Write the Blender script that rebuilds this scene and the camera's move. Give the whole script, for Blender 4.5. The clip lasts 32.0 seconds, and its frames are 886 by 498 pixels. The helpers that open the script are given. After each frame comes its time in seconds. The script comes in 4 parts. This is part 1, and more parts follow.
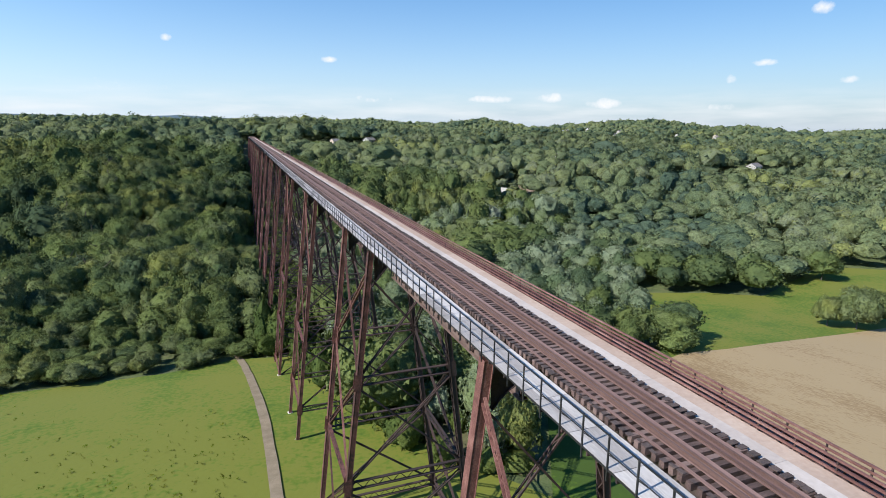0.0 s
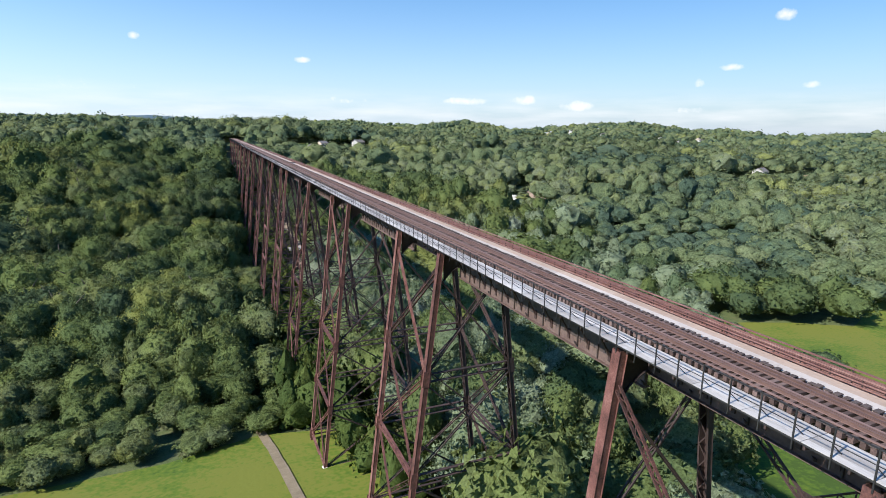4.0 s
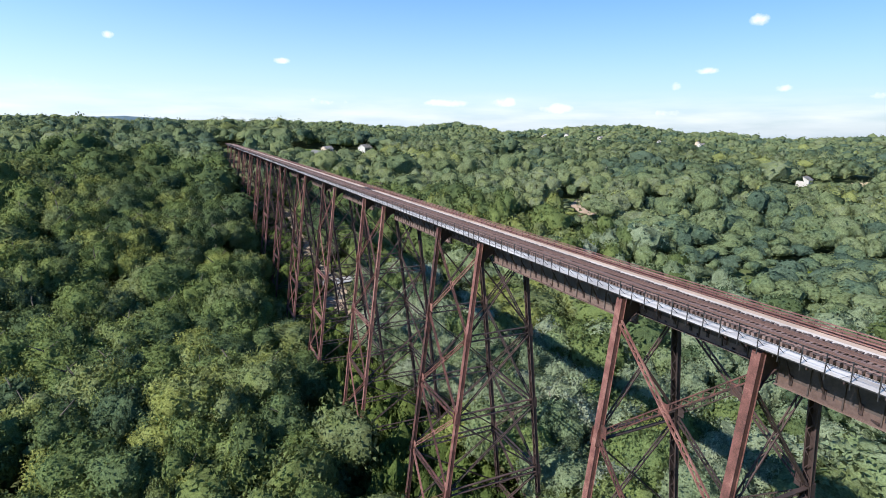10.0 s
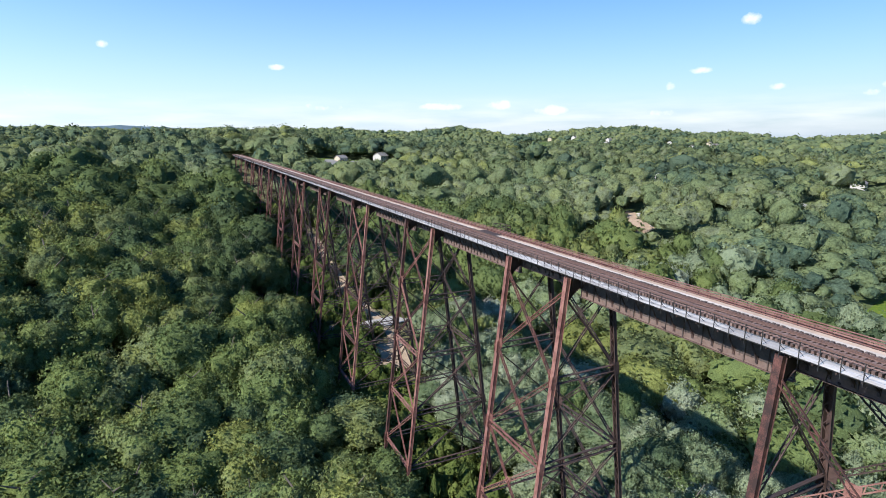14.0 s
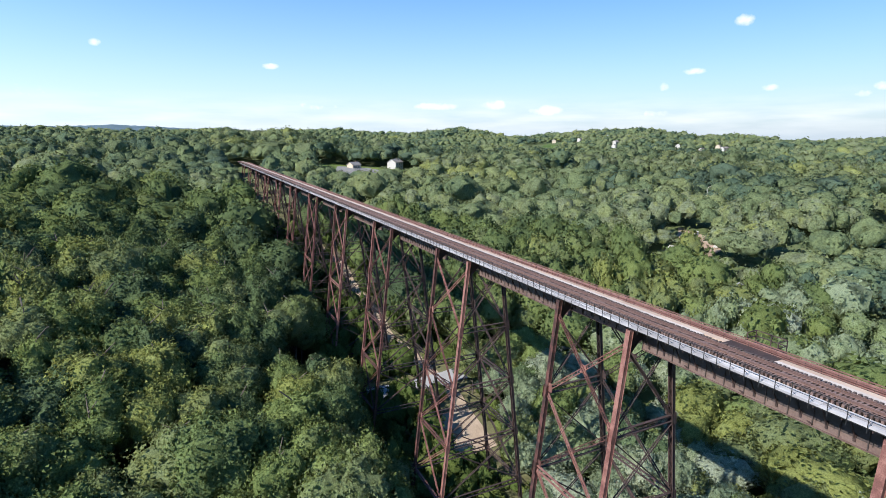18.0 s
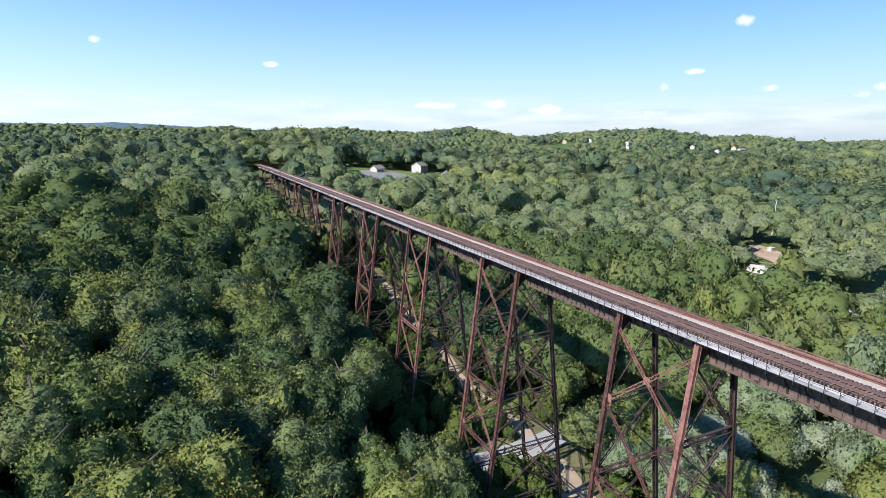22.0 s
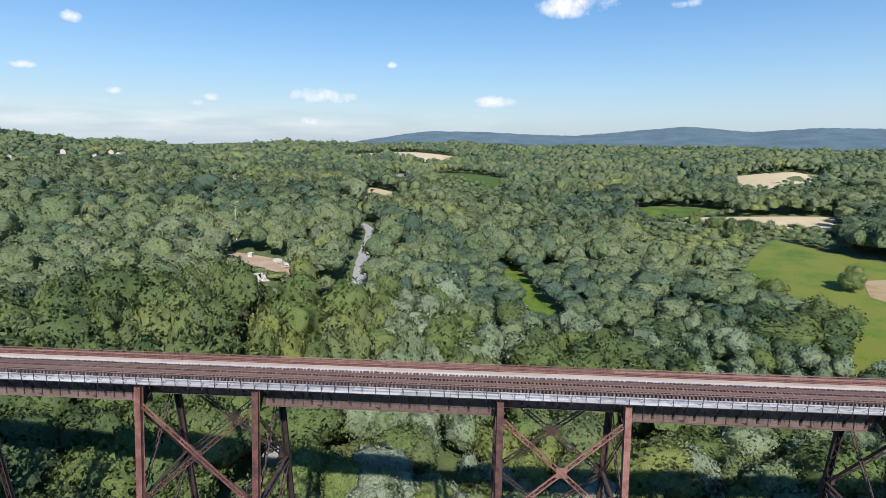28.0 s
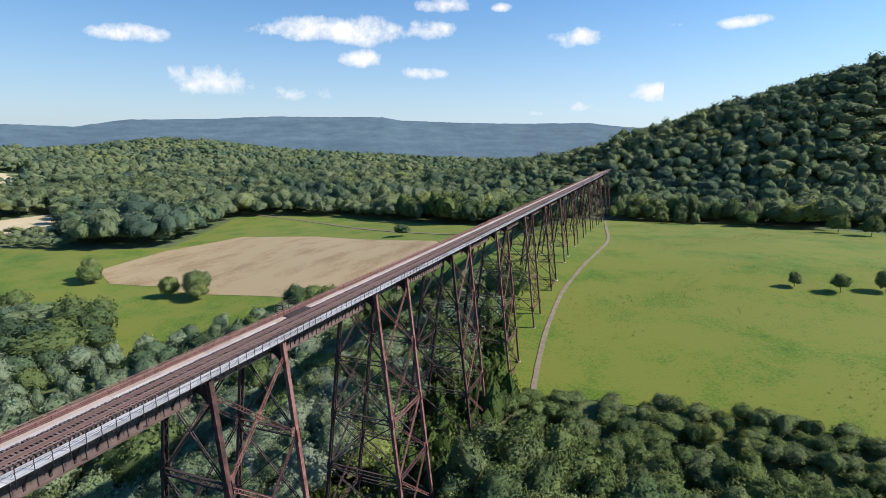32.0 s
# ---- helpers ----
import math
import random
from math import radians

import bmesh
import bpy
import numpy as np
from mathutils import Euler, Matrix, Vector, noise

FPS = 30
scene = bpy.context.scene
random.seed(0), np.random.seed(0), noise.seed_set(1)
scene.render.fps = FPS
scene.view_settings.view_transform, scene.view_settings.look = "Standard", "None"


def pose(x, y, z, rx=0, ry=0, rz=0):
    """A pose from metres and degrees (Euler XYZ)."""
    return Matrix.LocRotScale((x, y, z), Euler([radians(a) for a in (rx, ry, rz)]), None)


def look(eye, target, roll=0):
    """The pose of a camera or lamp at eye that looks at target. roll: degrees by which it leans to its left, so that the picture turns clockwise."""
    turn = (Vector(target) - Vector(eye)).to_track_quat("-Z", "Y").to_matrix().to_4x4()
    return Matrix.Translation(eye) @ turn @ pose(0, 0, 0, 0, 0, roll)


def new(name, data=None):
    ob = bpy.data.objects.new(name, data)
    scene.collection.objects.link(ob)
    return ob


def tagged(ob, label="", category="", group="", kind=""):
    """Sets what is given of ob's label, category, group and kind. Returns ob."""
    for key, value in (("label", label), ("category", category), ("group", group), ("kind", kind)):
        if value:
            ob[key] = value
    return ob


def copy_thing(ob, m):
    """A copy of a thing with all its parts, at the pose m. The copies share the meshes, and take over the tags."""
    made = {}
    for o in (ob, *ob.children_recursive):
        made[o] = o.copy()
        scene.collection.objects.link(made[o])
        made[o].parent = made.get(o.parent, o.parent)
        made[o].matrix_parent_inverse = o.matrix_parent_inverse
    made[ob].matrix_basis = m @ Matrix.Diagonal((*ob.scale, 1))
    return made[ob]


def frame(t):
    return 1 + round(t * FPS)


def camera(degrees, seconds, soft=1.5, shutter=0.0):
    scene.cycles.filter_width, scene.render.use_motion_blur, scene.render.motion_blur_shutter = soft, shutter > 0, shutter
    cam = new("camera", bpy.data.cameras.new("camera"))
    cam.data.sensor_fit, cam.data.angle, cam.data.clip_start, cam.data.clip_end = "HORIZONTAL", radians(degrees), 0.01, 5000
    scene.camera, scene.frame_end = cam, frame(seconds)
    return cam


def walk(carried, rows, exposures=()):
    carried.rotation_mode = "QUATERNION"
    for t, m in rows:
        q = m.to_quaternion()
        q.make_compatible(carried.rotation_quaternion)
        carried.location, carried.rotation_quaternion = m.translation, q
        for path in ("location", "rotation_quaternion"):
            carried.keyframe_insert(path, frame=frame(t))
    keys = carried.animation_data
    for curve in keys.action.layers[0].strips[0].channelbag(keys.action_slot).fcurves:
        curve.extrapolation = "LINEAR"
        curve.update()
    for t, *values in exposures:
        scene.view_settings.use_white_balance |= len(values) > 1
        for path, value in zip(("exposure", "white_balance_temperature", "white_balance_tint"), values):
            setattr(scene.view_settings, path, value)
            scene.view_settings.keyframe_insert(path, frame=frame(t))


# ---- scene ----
cam = camera(78.30, 32.0, 0.9)
walk(cam, [
    (0, pose(-10.35, -21.81, 70.61, 77.53, 0, -20.38) @ pose(0, 0, 0, 0, 0, 0.39)),
    (1, pose(-12.08, -14.12, 70.88, 77.74, 0, -21.04) @ pose(0, 0, 0, 0, 0, 0.70)),
    (2, pose(-14.44, -4.47, 71.13, 77.66, 0, -21.84) @ pose(0, 0, 0, 0, 0, 0.75)),
    (3, pose(-16.48, 5.94, 71.08, 77.65, 0, -22.39) @ pose(0, 0, 0, 0, 0, 0.65)),
    (3.5, pose(-17.72, 10.90, 71.10, 77.63, 0, -22.71) @ pose(0, 0, 0, 0, 0, 0.62)),
    (5.5, pose(-22.77, 29.74, 71.43, 78.02, 0, -23.56) @ pose(0, 0, 0, 0, 0, 0.91)),
    (6, pose(-23.64, 34.88, 71.72, 77.88, 0, -23.61) @ pose(0, 0, 0, 0, 0, 0.91)),
    (7, pose(-25.74, 45.13, 72.42, 77.78, 0, -23.95) @ pose(0, 0, 0, 0, 0, 0.93)),
    (8, pose(-27.69, 55.18, 72.92, 77.74, 0, -24.16) @ pose(0, 0, 0, 0, 0, 0.87)),
    (9, pose(-29.54, 65.90, 73.02, 77.70, 0, -24.40) @ pose(0, 0, 0, 0, 0, 0.83)),
    (10, pose(-31.82, 76.81, 73.22, 77.92, 0, -25.00) @ pose(0, 0, 0, 0, 0, 0.81)),
    (11, pose(-33.76, 88.19, 73.48, 77.77, 0, -25.01) @ pose(0, 0, 0, 0, 0, 0.73)),
    (12, pose(-35.48, 100.14, 73.95, 77.82, 0, -25.11) @ pose(0, 0, 0, 0, 0, 0.44)),
    (13, pose(-36.93, 111.66, 74.56, 78.30, 0, -25.10) @ pose(0, 0, 0, 0, 0, 0.04)),
    (14, pose(-37.67, 123.50, 75.46, 78.28, 0, -25.24) @ pose(0, 0, 0, 0, 0, -0.16)),
    (14.5, pose(-38.06, 129.42, 76.02, 78.24, 0, -25.22) @ pose(0, 0, 0, 0, 0, -0.24)),
    (16.5, pose(-40.71, 151.02, 78.33, 78.46, 0, -25.44) @ pose(0, 0, 0, 0, 0, -0.24)),
    (17, pose(-41.23, 155.99, 79.01, 78.32, 0, -25.56) @ pose(0, 0, 0, 0, 0, -0.18)),
    (18, pose(-42.65, 165.81, 80.57, 78.26, 0, -25.82) @ pose(0, 0, 0, 0, 0, 0.02)),
    (19, pose(-44.18, 175.49, 81.87, 78.18, 0, -25.83) @ pose(0, 0, 0, 0, 0, 0.30)),
    (20, pose(-45.78, 185.80, 82.21, 78.28, 0, -25.96) @ pose(0, 0, 0, 0, 0, 0.18)),
    (21, pose(-48.28, 195.12, 82.70, 78.32, 0, -25.82) @ pose(0, 0, 0, 0, 0, 0.28)),
    (22, pose(-51.27, 204.51, 83.05, 78.15, 0, -25.90) @ pose(0, 0, 0, 0, 0, 0.29)),
    (23, pose(-53.61, 214.35, 83.43, 78.09, 0, -25.94) @ pose(0, 0, 0, 0, 0, 0.28)),
    (24, pose(-55.33, 224.95, 83.79, 77.95, 0, -27.60) @ pose(0, 0, 0, 0, 0, 0.26)),
    (24.5, pose(-55.61, 229.82, 84.01, 78.01, 0, -29.87) @ pose(0, 0, 0, 0, 0, 0.27)),
    (26.5, pose(-54.22, 247.84, 84.61, 78.32, 0, -45.45) @ pose(0, 0, 0, 0, 0, 0.68)),
    (27, pose(-53.45, 252.64, 84.59, 78.56, 0, -59.31) @ pose(0, 0, 0, 0, 0, 0.76)),
    (27.5, pose(-51.41, 256.09, 84.59, 78.72, 0, -74.23) @ pose(0, 0, 0, 0, 0, 0.70)),
    (28, pose(-49.36, 258.78, 84.62, 78.92, 0, -86.30) @ pose(0, 0, 0, 0, 0, 0.67)),
    (28.5, pose(-47.20, 260.77, 84.62, 79.00, 0, -96.98) @ pose(0, 0, 0, 0, 0, 0.68)),
    (29, pose(-45.81, 262.01, 84.54, 79.11, 0, -108.62) @ pose(0, 0, 0, 0, 0, 0.51)),
    (29.2, pose(-45.39, 262.16, 84.52, 79.16, 0, -113.33) @ pose(0, 0, 0, 0, 0, 0.47)),
    (29.5, pose(-44.85, 262.20, 84.48, 79.22, 0, -123.50) @ pose(0, 0, 0, 0, 0, 0.43)),
    (30, pose(-44.22, 261.86, 84.43, 79.24, 0, -140.32) @ pose(0, 0, 0, 0, 0, 0.44)),
    (30.5, pose(-43.76, 262.01, 84.42, 79.30, 0, -145.73) @ pose(0, 0, 0, 0, 0, 0.46)),
    (31, pose(-43.32, 261.78, 84.43, 79.31, 0, -149.60) @ pose(0, 0, 0, 0, 0, 0.37)),
    (31.5, pose(-42.88, 261.30, 84.45, 79.26, 0, -156.22) @ pose(0, 0, 0, 0, 0, 0.26)),
    (32, pose(-42.45, 260.69, 84.48, 79.20, 0, -158.67) @ pose(0, 0, 0, 0, 0, 0.16)),
], [(0, .5), (3, .58), (7, .74), (24, .76), (26.5, .68), (28, .51), (29.5, .49), (32, .5)])

# ---- light ----
SUN_EL, SUN_FROM = radians(40), Vector((-.96, -.2, 0)).normalized()
world = bpy.data.worlds.new("world")
scene.world = world
world.use_nodes = True
WN, WL = world.node_tree.nodes, world.node_tree.links
WN.clear()


def wmath(op, a, b=0.0, clamp=False):
    n = WN.new("ShaderNodeMath")
    n.operation, n.use_clamp = op, clamp
    for i, v in enumerate((a, b)):
        if isinstance(v, (int, float)):
            n.inputs[i].default_value = v
        else:
            WL.new(v, n.inputs[i])
    return n.outputs[0]


sky = WN.new("ShaderNodeTexSky")
sky.sky_type, sky.sun_disc = "NISHITA", False
sky.sun_elevation, sky.sun_rotation = SUN_EL, math.atan2(SUN_FROM.x, SUN_FROM.y)
sky.altitude, sky.air_density, sky.dust_density, sky.ozone_density = 200, 1.0, 0.3, 4.0
deep = WN.new("ShaderNodeHueSaturation")
deep.inputs["Saturation"].default_value, deep.inputs["Value"].default_value = 1.3, 1.0
WL.new(sky.outputs[0], deep.inputs["Color"])
coord = WN.new("ShaderNodeTexCoord")
split = WN.new("ShaderNodeSeparateXYZ")
WL.new(coord.outputs["Generated"], split.inputs[0])
wx, wy, wz = split.outputs
azimuth = wmath("ARCTAN2", wmath("MULTIPLY", wx, -1.0), wy)
puff = WN.new("ShaderNodeTexNoise")
puff.inputs["Scale"].default_value, puff.inputs["Detail"].default_value = 26, 7
puff.inputs["Roughness"].default_value = .62
WL.new(coord.outputs["Generated"], puff.inputs["Vector"])
puff_big = WN.new("ShaderNodeTexNoise")
puff_big.inputs["Scale"].default_value, puff_big.inputs["Detail"].default_value = 9, 4
WL.new(coord.outputs["Generated"], puff_big.inputs["Vector"])
# cumulus clouds: (azimuth, elevation, half width, half height) in degrees, and how solid they are
CLOUDS = [
    (-130.3, 9.44, 3.4, .95, .9), (-135.7, 6.13, 4.4, 1.6, .75), (-148.4, 10.95, 8.4, 1.5, 1), (-157.5, 11.2, 2.8, 1.2, 1), (-149.9, 8.26, 3.2, 1.0, 1), (-156.8, 7.09, 2.6, .8, 1),
    (-144.9, 5.0, 3.4, 1.0, .55), (-158.9, 13.3, 3.8, .9, .8), (-164.3, 13.1, 1.0, .5, .8), (-171.6, 10.25, 3.0, 1.0, 1), (-179.2, 5.0, 2.7, 1.0, 1), (179.4, 10.76, 1.2, .45, .8), (174.1, 10.69, 2.7, .6, .7),
    (-172.5, 3.84, 2.0, .7, .7), (-167.9, 3.23, 1.3, .45, .7), (-99, 12.9, 4.6, 1.2, .9), (-109.1, 12.4, 1.8, .6, .8), (-91.4, 4.08, 2.3, .7, .9), (-81, 7.5, .6, .35, .5), (-73.8, 4.34, 3.6, .8, .75), (-73.1, 1.9, 2.3, .5, .5),
    (-63.8, 3.95, .9, .45, .6), (-54.9, 12.3, .8, .5, .7), (5.4, 7.85, .5, .35, .5), (-8.9, 6.56, .9, .35, .8), (-25.4, 2.91, 2.8, .5, .9), (-30.6, 3.05, 1.9, .6, .95), (-36.3, 2.45, 1.9, .6, .85), (-46.6, 2.05, 1.6, .5, .75),
    (-49.7, 5.85, 1.3, .42, .9), (-53.3, 9.88, 1.0, .6, .7), (-47.3, 4.5, .6, .55, .6), (-55.7, 4.1, .8, .35, .6), (-62.4, 3.44, .9, .4, .6), (10.8, 3.45, 4.8, .65, .3), (-12.4, 2.83, 2.3, .35, .4),
]
elevation = wmath("ARCSINE", wz)
cover = None
for caz, cel, cw, ch, solid in CLOUDS:
    da = wmath("SUBTRACT", azimuth, radians(caz if caz > -180 else caz + 360))
    da = wmath("DIVIDE", da, radians(cw))
    de = wmath("DIVIDE", wmath("SUBTRACT", elevation, radians(cel)), radians(ch))
    r = wmath("ADD", wmath("MULTIPLY", da, da), wmath("MULTIPLY", de, de))
    m = wmath("MULTIPLY", wmath("SUBTRACT", 1.0, r, False), solid)
    m = wmath("MAXIMUM", m, -1.0)
    cover = m if cover is None else wmath("MAXIMUM", cover, m)
ragged = wmath("ADD", wmath("MULTIPLY", puff.outputs[0], 2.6), wmath("MULTIPLY", puff_big.outputs[0], 1.2))
dense = wmath("SUBTRACT", wmath("ADD", cover, ragged), 2.15)
dense = wmath("MULTIPLY", dense, 1.3, True)
# a low bank of thin cloud along the northern horizon
streak = WN.new("ShaderNodeCombineXYZ")
WL.new(wmath("MULTIPLY", azimuth, 5.0), streak.inputs[0])
WL.new(wmath("MULTIPLY", elevation, 34.0), streak.inputs[1])
bank_noise = WN.new("ShaderNodeTexNoise")
bank_noise.inputs["Scale"].default_value, bank_noise.inputs["Detail"].default_value = 1.6, 6
WL.new(streak.outputs[0], bank_noise.inputs["Vector"])
bank_up = wmath("SUBTRACT", 1.0, wmath("ABSOLUTE", wmath("DIVIDE", wmath("SUBTRACT", elevation, radians(1.6)), radians(2.6))), True)
bank = wmath("MULTIPLY", wmath("SUBTRACT", wmath("MULTIPLY", bank_noise.outputs[0], 2.6), .95), bank_up, True)
bank = wmath("MULTIPLY", bank, wmath("MULTIPLY", wmath("MULTIPLY", wmath("ADD", wy, .25), 1.3, True), .62))
dense = wmath("MAXIMUM", dense, bank)
# thin haze towards the horizon
low = wmath("POWER", wmath("SUBTRACT", 1.0, wmath("ABSOLUTE", wz), True), 6.0)
haze_mix = WN.new("ShaderNodeMix")
haze_mix.data_type = "RGBA"
haze_mix.inputs["B"].default_value = (3.35, 4.15, 5.15, 1)
WL.new(wmath("MULTIPLY", low, .9), haze_mix.inputs["Factor"])
cast = WN.new("ShaderNodeMix")
cast.data_type, cast.blend_type = "RGBA", "MULTIPLY"
cast.inputs["Factor"].default_value = 1.0
cast.inputs["B"].default_value = (1.0, .985, 1.0, 1)
WL.new(deep.outputs[0], cast.inputs["A"])
WL.new(cast.outputs["Result"], haze_mix.inputs["A"])
cloud_mix = WN.new("ShaderNodeMix")
cloud_mix.data_type = "RGBA"
cloud_mix.inputs["B"].default_value = (6.0, 6.1, 6.3, 1)
WL.new(dense, cloud_mix.inputs["Factor"])
# the sky is paler towards the sun's side
pale_side = WN.new("ShaderNodeVectorMath")
pale_side.operation = "SCALE"
WL.new(haze_mix.outputs["Result"], pale_side.inputs[0])
WL.new(wmath("ADD", wmath("MULTIPLY", wx, -.26), 1.08), pale_side.inputs["Scale"])
WL.new(pale_side.outputs[0], cloud_mix.inputs["A"])
back = WN.new("ShaderNodeBackground")
back.inputs["Strength"].default_value = 0.117
WL.new(cloud_mix.outputs["Result"], back.inputs["Color"])
out = WN.new("ShaderNodeOutputWorld")
WL.new(back.outputs[0], out.inputs[0])

sun = new("sun", bpy.data.lights.new("sun", "SUN"))
sun.data.energy, sun.data.angle, sun.data.color = 5.0, radians(.5), (1.0, .95, .86)
sun.matrix_world = look(SUN_FROM * 400 * math.cos(SUN_EL) + Vector((0, 150, 400 * math.sin(SUN_EL) + 60)), (0, 150, 60))


# ---- materials ----
def material(name, tones, scale=1.0, rough=.8, metal=0.0, bump=.3, fine=12.0, random_by="object", stretch=(1, 1, 1), spread=.25, low=.3, high=.7):
    """A node material: tones mixed by coarse and fine noise in metres, varied per object or per loose piece."""
    m = bpy.data.materials.new(name)
    m.use_nodes = True
    N, L = m.node_tree.nodes, m.node_tree.links
    N.clear()
    geo = N.new("ShaderNodeNewGeometry")
    mapping = N.new("ShaderNodeMapping")
    mapping.inputs["Scale"].default_value = stretch
    L.new(geo.outputs["Position"], mapping.inputs["Vector"])
    coarse = N.new("ShaderNodeTexNoise")
    coarse.inputs["Scale"].default_value, coarse.inputs["Detail"].default_value = scale, 8
    coarse.inputs["Roughness"].default_value = .65
    L.new(mapping.outputs[0], coarse.inputs["Vector"])
    small = N.new("ShaderNodeTexNoise")
    small.inputs["Scale"].default_value, small.inputs["Detail"].default_value = scale * fine, 3
    L.new(mapping.outputs[0], small.inputs["Vector"])
    blend = N.new("ShaderNodeMix")
    blend.data_type = "FLOAT"
    blend.inputs["Factor"].default_value = .35
    L.new(coarse.outputs[0], blend.inputs["A"])
    L.new(small.outputs[0], blend.inputs["B"])
    if random_by == "object":
        info = N.new("ShaderNodeObjectInfo")
        rnd = info.outputs["Random"]
    else:
        rnd = geo.outputs["Random Per Island"]
    shift = N.new("ShaderNodeMath")
    shift.operation = "MULTIPLY_ADD"
    L.new(rnd, shift.inputs[0])
    shift.inputs[1].default_value = spread
    L.new(blend.outputs["Result"], shift.inputs[2])
    less = N.new("ShaderNodeMath")
    less.operation = "SUBTRACT"
    L.new(shift.outputs[0], less.inputs[0])
    less.inputs[1].default_value = spread / 2
    ramp = N.new("ShaderNodeValToRGB")
    while len(ramp.color_ramp.elements) < len(tones):
        ramp.color_ramp.elements.new(.5)
    for i, c in enumerate(tones):
        ramp.color_ramp.elements[i].position = low + (high - low) * i / max(1, len(tones) - 1)
        ramp.color_ramp.elements[i].color = (*c, 1)
    L.new(less.outputs[0], ramp.inputs[0])
    outp = N.new("ShaderNodeOutputMaterial")
    b = N.new("ShaderNodeBsdfPrincipled")
    L.new(ramp.outputs[0], b.inputs["Base Color"])
    b.inputs["Roughness"].default_value, b.inputs["Metallic"].default_value = rough, metal
    if bump:
        bp = N.new("ShaderNodeBump")
        bp.inputs["Strength"].default_value, bp.inputs["Distance"].default_value = bump, .05
        L.new(small.outputs[0], bp.inputs["Height"])
        L.new(bp.outputs[0], b.inputs["Normal"])
    L.new(b.outputs[0], outp.inputs[0])
    return m


def foliage(name, tones, by="object", leaf_scale=4.5, through_=.5, deep=.72):
    """Leaf material: a tone for each tree, mottled at leaf size, facing the way its part of the crown does."""
    m = bpy.data.materials.new(name)
    m.use_nodes = True
    N, L = m.node_tree.nodes, m.node_tree.links
    N.clear()
    geo = N.new("ShaderNodeNewGeometry")

    def calc(op, a, b):
        n = N.new("ShaderNodeMath")
        n.operation = op
        for i, v in enumerate((a, b)):
            if isinstance(v, (int, float)):
                n.inputs[i].default_value = v
            else:
                L.new(v, n.inputs[i])
        return n.outputs[0]

    def noise(scale, detail):
        n = N.new("ShaderNodeTexNoise")
        n.inputs["Scale"].default_value, n.inputs["Detail"].default_value = scale, detail
        L.new(geo.outputs["Position"], n.inputs["Vector"])
        return n.outputs[0]
    if by == "object":
        rnd = N.new("ShaderNodeObjectInfo").outputs["Random"]
    else:
        att = N.new("ShaderNodeAttribute")
        att.attribute_name = "tint"
        rnd = att.outputs["Fac"]
    leaf, patch = noise(leaf_scale, 3), noise(.22, 3)
    pick = calc("ADD", rnd, calc("MULTIPLY", calc("SUBTRACT", patch, .5), .5))
    ramp = N.new("ShaderNodeValToRGB")
    while len(ramp.color_ramp.elements) < len(tones):
        ramp.color_ramp.elements.new(.5)
    for i, c in enumerate(tones):
        ramp.color_ramp.elements[i].position = .04 + .92 * i / (len(tones) - 1)
        ramp.color_ramp.elements[i].color = (*c, 1)
    L.new(pick, ramp.inputs[0])
    # leaves differ in tone from clump to clump
    tone = N.new("ShaderNodeMapRange")
    for k, v in zip(("From Min", "From Max", "To Min", "To Max"), (.34, .68, deep, 1.3)):
        tone.inputs[k].default_value = v
    L.new(noise(leaf_scale * .8, 4), tone.inputs["Value"])
    mul = N.new("ShaderNodeVectorMath")
    mul.operation = "SCALE"
    L.new(ramp.outputs[0], mul.inputs[0])
    L.new(tone.outputs[0], mul.inputs["Scale"])
    nat = N.new("ShaderNodeAttribute")
    nat.attribute_name = "outward"
    turn = N.new("ShaderNodeVectorTransform")
    turn.vector_type, turn.convert_from, turn.convert_to = "NORMAL", "OBJECT", "WORLD"
    L.new(nat.outputs["Vector"], turn.inputs[0])
    bp = N.new("ShaderNodeBump")
    bp.inputs["Strength"].default_value, bp.inputs["Distance"].default_value = .7, .75 / leaf_scale
    L.new(leaf, bp.inputs["Height"])
    L.new(turn.outputs[0], bp.inputs["Normal"])
    d, tr, mx = N.new("ShaderNodeBsdfDiffuse"), N.new("ShaderNodeBsdfTranslucent"), N.new("ShaderNodeMixShader")
    for b in (d, tr):
        L.new(mul.outputs[0], b.inputs[0])
        L.new(bp.outputs[0], b.inputs["Normal"])
    mx.inputs[0].default_value = through_
    L.new(d.outputs[0], mx.inputs[1])
    L.new(tr.outputs[0], mx.inputs[2])
    outp = N.new("ShaderNodeOutputMaterial")
    L.new(mx.outputs[0], outp.inputs[0])
    return m


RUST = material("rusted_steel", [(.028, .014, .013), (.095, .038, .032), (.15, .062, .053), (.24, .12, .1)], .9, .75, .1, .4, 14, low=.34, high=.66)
# pale rust for the girder's foot: the sunlit strip put into the colour
GIRDER = material("mauve_sunlit_rust_plate", [(.068, .042, .037), (.11, .072, .063), (.16, .112, .098)], .5, .8, .05, .4, 12)
# web steel darkened: the shade under the deck put into its colour
WEB = material("shade_dark_girder_web", [(.035, .027, .027), (.06, .045, .042), (.10, .074, .066)], .5, .8, .05, .4, 12)
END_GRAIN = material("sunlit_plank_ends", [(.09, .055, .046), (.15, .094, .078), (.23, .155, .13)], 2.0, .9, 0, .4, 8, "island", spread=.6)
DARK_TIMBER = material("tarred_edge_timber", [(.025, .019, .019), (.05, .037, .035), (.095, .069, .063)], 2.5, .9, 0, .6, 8)
